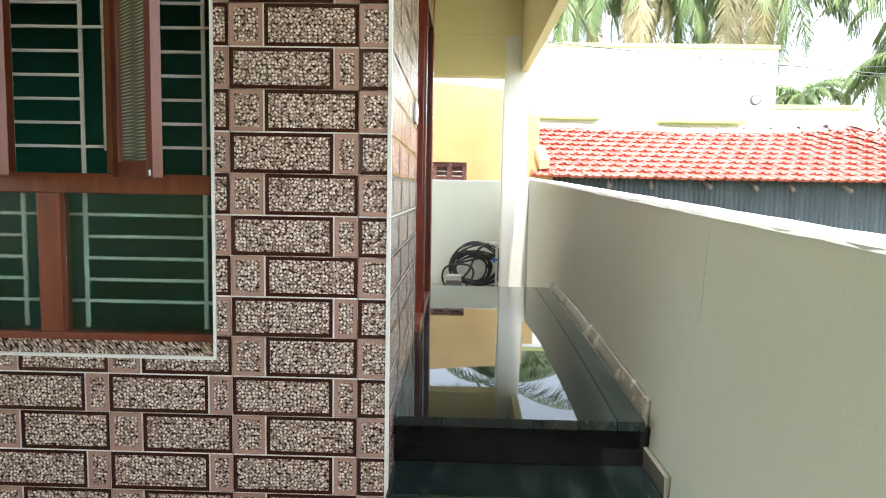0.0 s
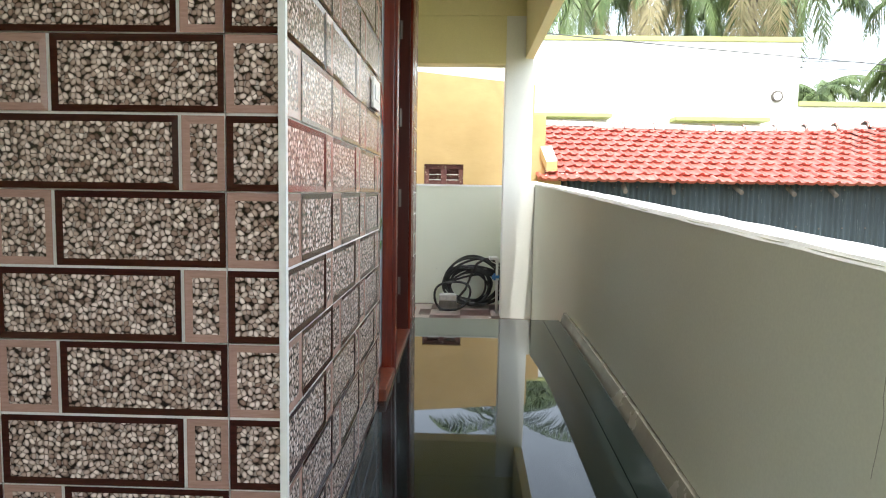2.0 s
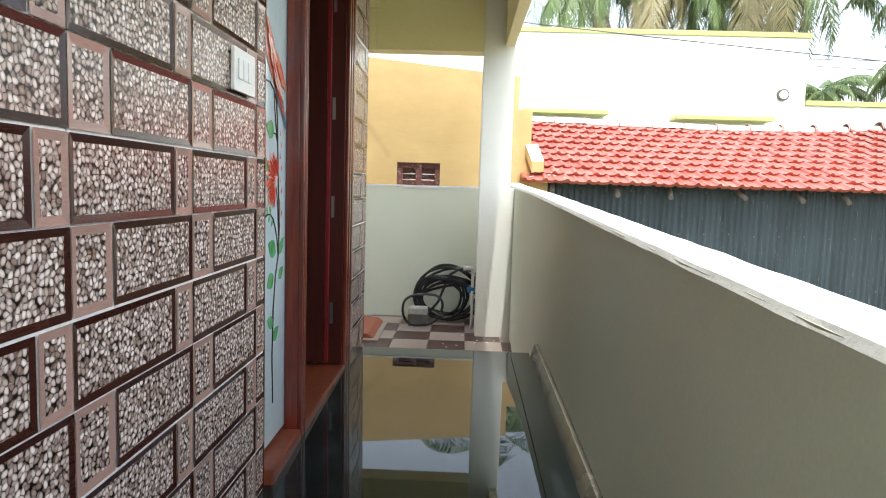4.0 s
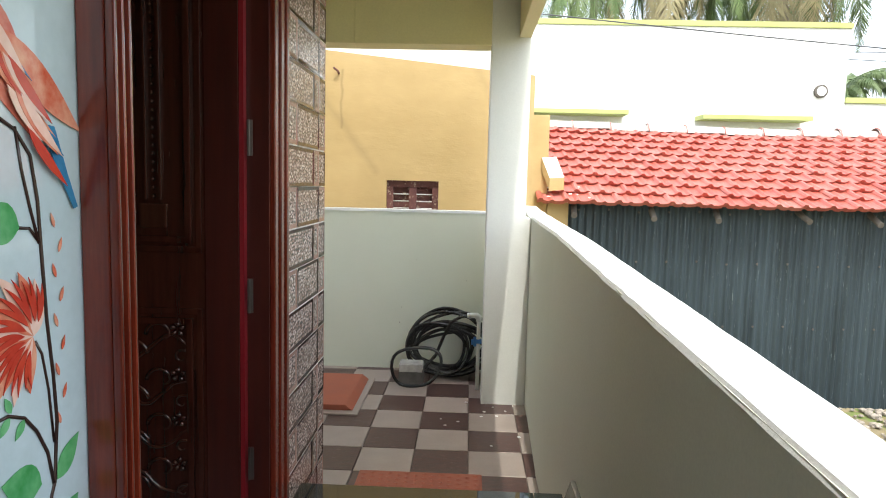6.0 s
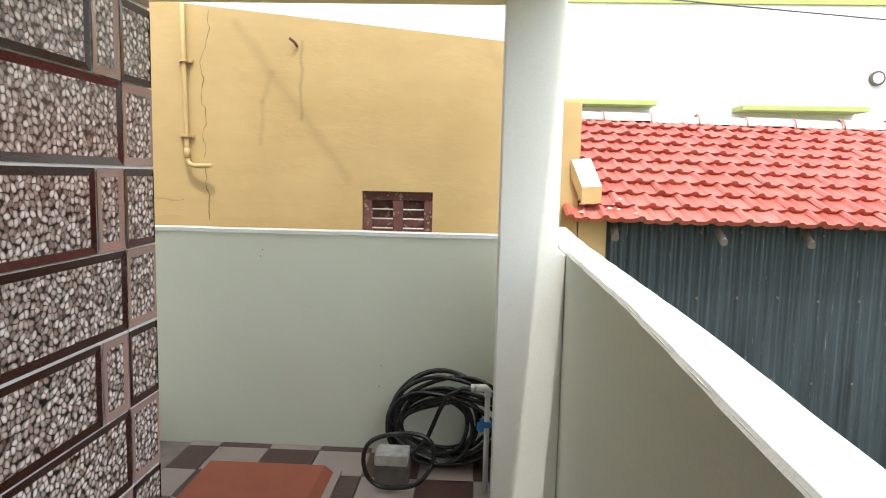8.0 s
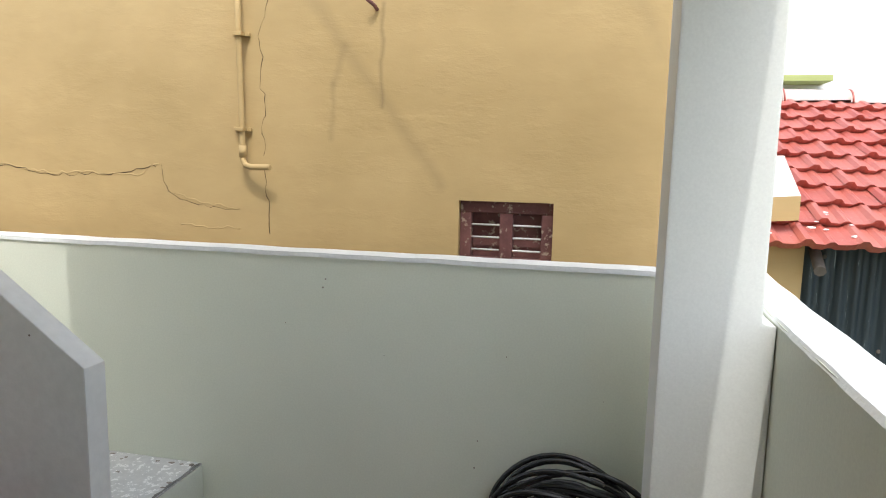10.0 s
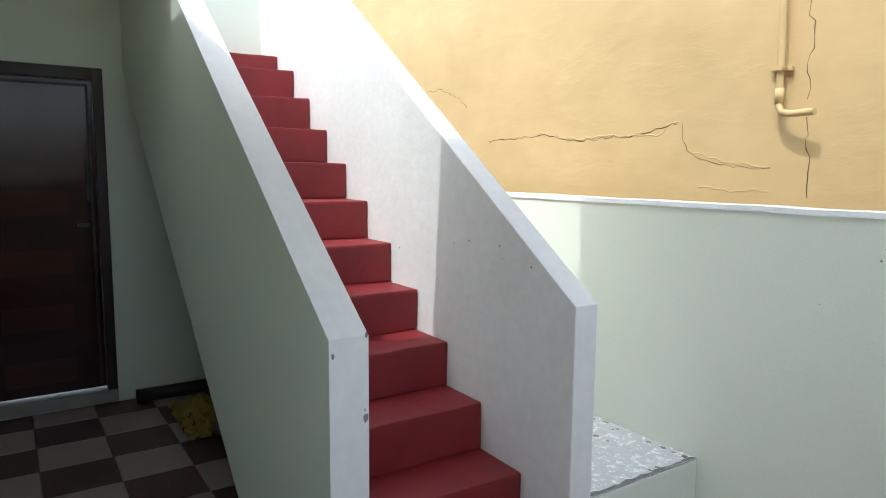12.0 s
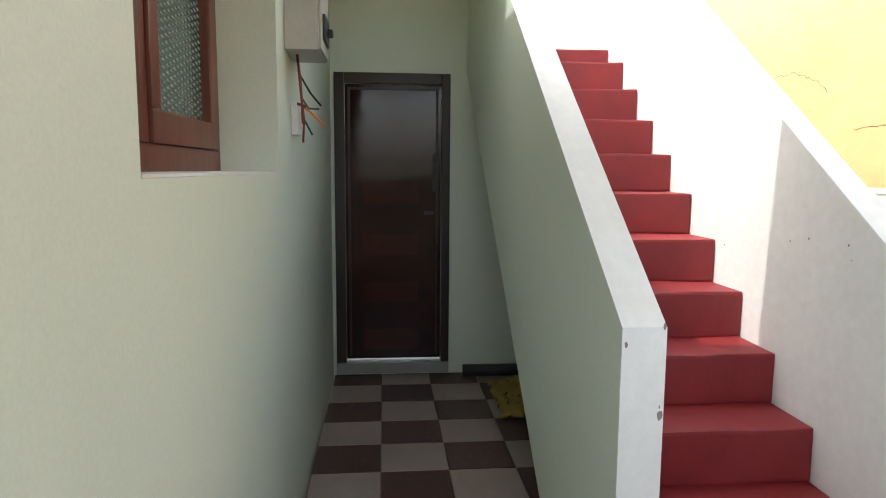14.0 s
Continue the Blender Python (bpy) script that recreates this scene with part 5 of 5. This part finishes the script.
def frond(bm, root, azimuth, lift, length, droop, rnd):
    """A feather leaf: an arched rib with narrow hanging leaflets on both sides."""
    d = Vector((math.cos(azimuth), math.sin(azimuth), 0))
    side = Vector((-d.y, d.x, 0))
    pts, p, ang = [], Vector(root), lift
    n = 26
    for i in range(n + 1):
        pts.append(p.copy())
        p = p + (d * math.cos(ang) + Vector((0, 0, math.sin(ang)))) * (length / n)
        ang -= droop / n * (0.6 + 0.8 * i / n)
    tube(bm, pts, [0.035 * (1 - i / (n + 1)) + 0.006 for i in range(n + 1)], 4)
    for i in range(3, n + 1):
        s = i / n
        ln = length * 0.26 * math.sin(math.pi * (0.12 + 0.84 * s)) * rnd.uniform(0.8, 1.15)
        tangent = (pts[i] - pts[i - 1]).normalized()
        for k in (0.0, 0.33, 0.67):
            base = pts[i] - tangent * (length / n) * k
            for sg in (1, -1):
                out = (side * sg * rnd.uniform(0.5, 0.9) + tangent * 0.55 + Vector((0, 0, rnd.uniform(-0.75, -0.3)))).normalized()
                mid = base + out * ln * 0.55
                tip = mid + (out + Vector((0, 0, -0.9))).normalized() * ln * 0.5
                w = tangent * 0.018
                v = [bm.verts.new(q) for q in (base - w, base + w, mid + w * 1.2, tip, mid - w * 1.2)]
                bm.faces.new(v)


def palm(x, y, z, seed, radius, dry, count=17, base_lift=0.0):
    rnd = random.Random(seed)
    tree = thing("coconut_palm", (x, y, -0.42), "tall coconut palm with long drooping fronds" + (" and yellowed leaves" if dry else ""), "tree", "coconut palms")
    bm = bmesh.new()
    tube(bm, [(x + 0.3 * math.sin(i * 0.5), y, -0.45 + (z + 0.45) * i / 12) for i in range(13)], [0.19 - 0.006 * i for i in range(13)], 10)
    part("trunk", bm, BARK, tree)
    cx = x + 0.3 * math.sin(6.0)
    green, yellow = bmesh.new(), bmesh.new()
    for k in range(count):
        az = 2 * math.pi * k / count + rnd.uniform(-0.2, 0.2)
        lift = rnd.uniform(-0.5, 1.0) + base_lift
        frond(yellow if dry and lift < -0.7 else green, (cx, y, z), az, lift, radius * rnd.uniform(0.85, 1.1), rnd.uniform(1.3, 2.0), rnd)
    part("crown", green, FROND, tree)
    if dry:
        part("dry_fronds", yellow, FROND_DRY, tree, "yellowed hanging fronds")
    else:
        yellow.free()


for x, y, z, seed, radius, dry, count, low in ((2.4, 25.5, 10.4, 3, 4.9, False, 20, -0.35), (4.7, 24.0, 8.9, 1, 3.9, True, 18, -0.45), (6.6, 23.0, 9.2, 8, 4.0, True, 17, -0.45), (8.6, 24.5, 9.0, 2, 4.2, False, 16, -0.4),
                                               (9.6, 21.5, 9.3, 4, 4.6, True, 17, -0.45), (15.7, 22.5, 6.3, 5, 3.0, True, 22, -0.2), (12.7, 26.0, 9.5, 14, 4.7, False, 16, -0.5), (17.6, 24.0, 8.8, 6, 4.6, False, 16, -0.35), (16.4, 31.0, 6.0, 11, 2.6, False, 18, 0.0)):
    palm(x, y, z, seed, radius, dry, count, low)
WIRE = painted("overhead_cable", (0.05, 0.05, 0.055), (0.08, 0.08, 0.085), 0.6)
for k, (a, b, sag) in enumerate((((-6, 19.5, 6.0), (22, 19.0, 4.6), 0.35), ((-6, 19.7, 5.7), (22, 19.2, 5.3), 0.4), ((-6, 13.0, 5.1), (20, 12.5, 3.0), 0.25))):
    bm = bmesh.new()
    tube(bm, [tuple(a[c] + (b[c] - a[c]) * i / 24 - (sag * 4 * (i / 24) * (1 - i / 24) if c == 2 else 0) for c in range(3)) for i in range(25)], 0.011, 5)
    solid("overhead_cable", bm, WIRE, "thin sagging overhead cable", "cable", "overhead cables")
for x in (-6.0, 21.9):
    bm = bmesh.new()
    tube(bm, [(x, 19.4, -0.42), (x, 19.4, 6.6)], [0.12, 0.09], 10)
    solid("utility_pole", bm, FARWHITE, "concrete pole carrying overhead cables", "pole", "utility poles", base=(x, 19.4, -0.42))
for k, (a, b) in enumerate((((-6, 13.0, -0.42), (-6, 13.0, 5.2)), ((20, 12.5, -0.42), (20, 12.5, 3.1)))):
    bm = bmesh.new()
    tube(bm, [a, b], [0.09, 0.07], 10)
    solid("utility_pole", bm, FARWHITE, "concrete pole carrying an overhead cable", "pole", "utility poles", base=a)

# rubble and weeds at the foot of the shed
bm = bmesh.new()
rs = random.Random(9)
for k in range(650):
    x, y = 1.5 + 7 * rs.random(), 7.6 - abs(rs.gauss(0, 0.3))
    r = rs.uniform(0.012, 0.042)
    m = bmesh.ops.create_icosphere(bm, subdivisions=1, radius=r)
    for v in m["verts"]:
        v.co = Vector((v.co.x * rs.uniform(0.8, 1.4), v.co.y, v.co.z * 0.7)) + Vector((x, y, -0.40))
solid("rubble", bm, painted("broken_stone", (0.20, 0.175, 0.145), (0.34, 0.30, 0.255), 0.9, 6, 40, 0.4), "broken stones and brick bits along the shed foot", "rubble", kind="stuff")
bm = bmesh.new()
for k in range(5200):
    x, y = rs.uniform(1.3, 8.5), rs.uniform(3.0, 7.5)
    if noise.noise((x * 0.9, y * 0.9, 2.0)) < -0.05:
        continue
    h, a, w = rs.uniform(0.04, 0.16), rs.uniform(0, 6.28), 0.005
    t = (x + 0.06 * math.cos(a), y + 0.06 * math.sin(a), -0.41 + h)
    bm.faces.new([bm.verts.new(q) for q in ((x - w, y, -0.43), (x + w, y, -0.43), t)])
solid("grass", bm, painted("dry_grass", (0.10, 0.13, 0.03), (0.27, 0.25, 0.09), 0.8), "sparse dry grass on the plot", "grass", kind="stuff")

# ---- pieces: roof tiles, floor tiles, wall tiles ----
TW, TL = 0.222, 0.265


def roof_tile_mesh():
    """A ribbed interlocking clay tile, its foot at the origin, lying up the slope."""
    bm = bmesh.new()
    prof = [(0.0, 0.012), (0.018, 0.028), (0.042, 0.028), (0.060, 0.006), (0.098, 0.002), (0.118, 0.015), (0.134, 0.015), (0.152, 0.002), (0.20, 0.003), (TW + 0.012, 0.012)]
    up = Vector((0, math.cos(slope), math.sin(slope)))
    nor = Vector((0, -math.sin(slope), math.cos(slope)))
    rows = []
    for s, lift in ((0.0, 0.034), (TL, 0.0)):
        rows.append([bm.verts.new(Vector((px, 0, 0)) + up * s + nor * (h + lift)) for px, h in prof])
    low = [bm.verts.new(Vector((px, 0, 0)) + up * 0.028 + nor * (h * 0.6 - 0.006)) for px, h in prof]
    for i in range(len(prof) - 1):
        bm.faces.new((rows[0][i], rows[0][i + 1], rows[1][i + 1], rows[1][i]))
        bm.faces.new((low[i], low[i + 1], rows[0][i + 1], rows[0][i]))
    return mesh_of("roof_tile", bm, CLAYTILE)


CLAYTILE, n_, l_, b_ = shader("clay_roof_tile")
v_ = texco(n_, l_)
inf = n_.new("ShaderNodeObjectInfo")
t1, t2 = noise_tex(n_, l_, v_, 6, 5), noise_tex(n_, l_, v_, 60, 3)
c_ = ramp(n_, l_, t1.outputs["Fac"], [(0.3, (0.34, 0.058, 0.038)), (0.7, (0.46, 0.105, 0.075))])
c_ = mix(n_, l_, ramp(n_, l_, inf.outputs["Random"], [(0.0, (0.0,) * 3), (1.0, (0.6,) * 3)]), c_, (0.46, 0.16, 0.125))
c_ = mix(n_, l_, ramp(n_, l_, t2.outputs["Fac"], [(0.62, (0,) * 3), (0.75, (0.5,) * 3)]), c_, (0.60, 0.46, 0.41))
l_.new(c_, b_.inputs["Base Color"])
b_.inputs["Roughness"].default_value = 0.42
b_.inputs["Specular IOR Level"].default_value = 0.8
bump(n_, l_, b_, t2.outputs["Fac"], 0.2, 0.004)
rt = roof_tile_mesh()
cover = (math.hypot(RY - EY, RZ - EZ) - 0.03) / 10.0
up = Vector((0, math.cos(slope), math.sin(slope)))
rt_rng = random.Random(12)


def sag(x):
    """The ridge dips in its middle and rises to the hip."""
    q = min(max((x - RX0) / 5.1, 0.0), 1.02)
    return -0.136 * q + 0.216 * q ** 4 + 0.008 * noise.noise((x * 0.8, 0, 0))


for r in range(10):
    for c in range(34):
        x = RX0 - 0.06 + TW * c + (TW * 0.5 if r % 2 else 0)
        if r > 3 and x < 1.24 or x > RX1 + HIP * (1 - r / 10) - 0.2 or len(shed.children) > 360:
            continue
        p = Vector((x, EY, EZ + sag(x) * (r + 1) / 10)) + up * (cover * r)
        ob = piece("roof_tile", rt, shed, p)
        ob.rotation_euler = (rt_rng.uniform(-0.012, 0.012), rt_rng.uniform(-0.02, 0.02), rt_rng.uniform(-0.012, 0.012))
bm = bmesh.new()
for i in range(9):
    a = math.pi * i / 8
    for x in (0.0, 0.43):
        rr = 0.11 if x == 0 else 0.095
        bm.verts.new((x, -rr * math.cos(a), rr * 0.8 * math.sin(a)))
bm.verts.ensure_lookup_table()
for i in range(8):
    bm.faces.new([bm.verts[k] for k in (2 * i, 2 * i + 1, 2 * i + 3, 2 * i + 2)]).smooth = True
tube(bm, [(0.015, 0.113 * -math.cos(math.pi * i / 8), 0.093 * math.sin(math.pi * i / 8)) for i in range(9)], 0.006, 5, 1)
# Ridge clay is coloured paler to put the sun on its top into it.
ridge = mesh_of("ridge_tile", bm, [painted("sunlit_ridge_clay", (0.42, 0.34, 0.30), (0.56, 0.50, 0.46), 0.5, 6, 60, 0.2), CLAYTILE])
for k in range(12):
    x = RX0 + 0.06 + 0.42 * k
    ob = piece("ridge_tile", ridge, shed, (x, RY, RZ - 0.01 + sag(x)))
    ob.rotation_euler = (0, rt_rng.uniform(-0.02, 0.02), 0)

for k in range(6):
    q = k / 6.3
    ob = piece("hip_tile", ridge, shed, (RX1 - 0.05 + HIP * q, RY - (RY - EY) * q, RZ + 0.02 + sag(RX1) * (1 - q) - (RZ - EZ) * q))
    ob.rotation_euler = (0, 0.295, -0.785)

tile_cache = {}


def floor_tile(w, d, dark):
    key = (round(w, 3), round(d, 3), dark)
    if key not in tile_cache:
        bm = bmesh.new()
        quad_box(bm, 0, w, 0, d, -0.011, 0.0)
        tops = [e for e in bm.edges if all(v.co.z > -0.005 for v in e.verts)]
        bmesh.ops.bevel(bm, geom=tops, offset=0.002, segments=1, affect="EDGES")
        tile_cache[key] = mesh_of("floor_tile", bm, DARKTILE if dark else LIGHTTILE)
    return tile_cache[key]


floor_ob = bpy.data.objects["floor"]


def pave(x0, x1, y0, y1, ox, oy, px, py):
    """Checkered tiles over a stretch; the tile whose corner lies at (ox, oy) is dark."""
    g = 0.0022
    for i in range(math.floor((x0 - ox) / px), math.ceil((x1 - ox) / px)):
        for j in range(math.floor((y0 - oy) / py), math.ceil((y1 - oy) / py)):
            a, b = max(ox + i * px + g, x0), min(ox + (i + 1) * px - g, x1)
            c, d = max(oy + j * py + g, y0), min(oy + (j + 1) * py - g, y1)
            if b - a > 0.015 and d - c > 0.015:
                piece("floor_tile", floor_tile(b - a, d - c, (i + j) % 2 == 0), floor_ob, (a, c, 0.0))


pave(-1.075, 0.997, 4.50, 6.997, 0.012, 5.996, 0.302, 0.312)
pave(0.0, 0.997, 4.065, 4.498, 0.012, 5.996, 0.302, 0.312)
pave(-1.075, -0.004, 4.388, 4.498, 0.012, 5.996, 0.302, 0.312)
pave(-3.998, -1.078, 4.388, 6.06, -3.157, 4.708, 0.3055, 0.312)

W_T, H_T = 0.434, 0.279
CELLS = (((0.0, 0.114), (0.139, H_T), 1), ((0.117, W_T), (0.139, H_T), 0), ((0.0, 0.350), (0.0, 0.137), 0), ((0.353, W_T), (0.0, 0.137), 1))
wall_cache = {}


def wall_tile(u0, u1, v0, v1, facing):
    """A moulded tile, or the cut of one, of two rows: wide pebble fields in dark borders, narrow ones in light."""
    key = tuple(round(q, 3) for q in (u0, u1, v0, v1)) + (facing,)
    if key in wall_cache:
        return wall_cache[key]
    bm = bmesh.new()

    def at(u, v, d):
        return bm.verts.new((u - u0, -d, v - v0) if facing == "y" else (d, u - u0, v - v0))

    def rect(a, b, c, d, depth):
        return [at(a, c, depth), at(b, c, depth), at(b, d, depth), at(a, d, depth)]
    back, front = rect(u0, u1, v0, v1, 0.0), rect(u0, u1, v0, v1, 0.0075)
    for k in range(4):
        bm.faces.new((back[k], back[(k + 1) % 4], front[(k + 1) % 4], front[k])).material_index = 3
    bm.faces.new(front).material_index = 3
    for (ua, ub), (va, vb), light in CELLS:
        edge = 0.0015
        bd = 0.016 if light else 0.014
        oa, ob_, oc, od = max(ua + edge, u0), min(ub - edge, u1), max(va + edge, v0), min(vb - edge, v1)
        ia, ib, ic, id_ = max(ua + bd, u0), min(ub - bd, u1), max(va + bd, v0), min(vb - bd, v1)
        if ob_ - oa < 0.004 or od - oc < 0.004:
            continue
        if ib - ia < 0.004 or id_ - ic < 0.004:
            bm.faces.new(rect(oa, ob_, oc, od, 0.0105)).material_index = 1 if light else 0
            continue
        outer, inner = rect(oa, ob_, oc, od, 0.0115), rect(ia, ib, ic, id_, 0.0095)
        for k in range(4):
            if (outer[k].co - inner[k].co).length > 1e-5:
                try:
                    bm.faces.new((outer[k], outer[(k + 1) % 4], inner[(k + 1) % 4], inner[k])).material_index = 1 if light else 0
                except ValueError:
                    pass
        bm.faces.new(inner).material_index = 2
    me = bpy.data.meshes.new("wall_tile")
    bmesh.ops.remove_doubles(bm, verts=bm.verts[:], dist=1e-6)
    bmesh.ops.recalc_face_normals(bm, faces=bm.faces[:])
    if facing == "y" or facing == "x":
        for f in bm.faces:
            nrm = f.normal
            out = -nrm.y if facing == "y" else nrm.x
            if out < -0.5:
                f.normal_flip()
    bm.to_mesh(me)
    bm.free()
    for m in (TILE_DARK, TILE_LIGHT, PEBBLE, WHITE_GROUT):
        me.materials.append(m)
    wall_cache[key] = me
    return me


def clad(wall, facing, plane, a0, a1, z0, z1, origin_u, shift=0.0):
    g = 0.0012
    for i in range(math.floor((a0 - origin_u) / W_T), math.ceil((a1 - origin_u) / W_T)):
        for j in range(math.floor((z0 - 0.087) / H_T), math.ceil((z1 - 0.087) / H_T)):
            ou, ov = origin_u + i * W_T, 0.087 + j * H_T
            u0, u1, v0, v1 = max(a0 - ou, g), min(a1 - ou, W_T - g), max(z0 - ov, g), min(z1 - ov, H_T - g)
            if u1 - u0 < 0.008 or v1 - v0 < 0.008:
                continue
            place = (ou + u0, plane, ov + v0) if facing == "y" else (plane, ou + u0, ov + v0)
            piece("wall_tile", wall_tile(u0, u1, v0, v1, facing), wall, place)


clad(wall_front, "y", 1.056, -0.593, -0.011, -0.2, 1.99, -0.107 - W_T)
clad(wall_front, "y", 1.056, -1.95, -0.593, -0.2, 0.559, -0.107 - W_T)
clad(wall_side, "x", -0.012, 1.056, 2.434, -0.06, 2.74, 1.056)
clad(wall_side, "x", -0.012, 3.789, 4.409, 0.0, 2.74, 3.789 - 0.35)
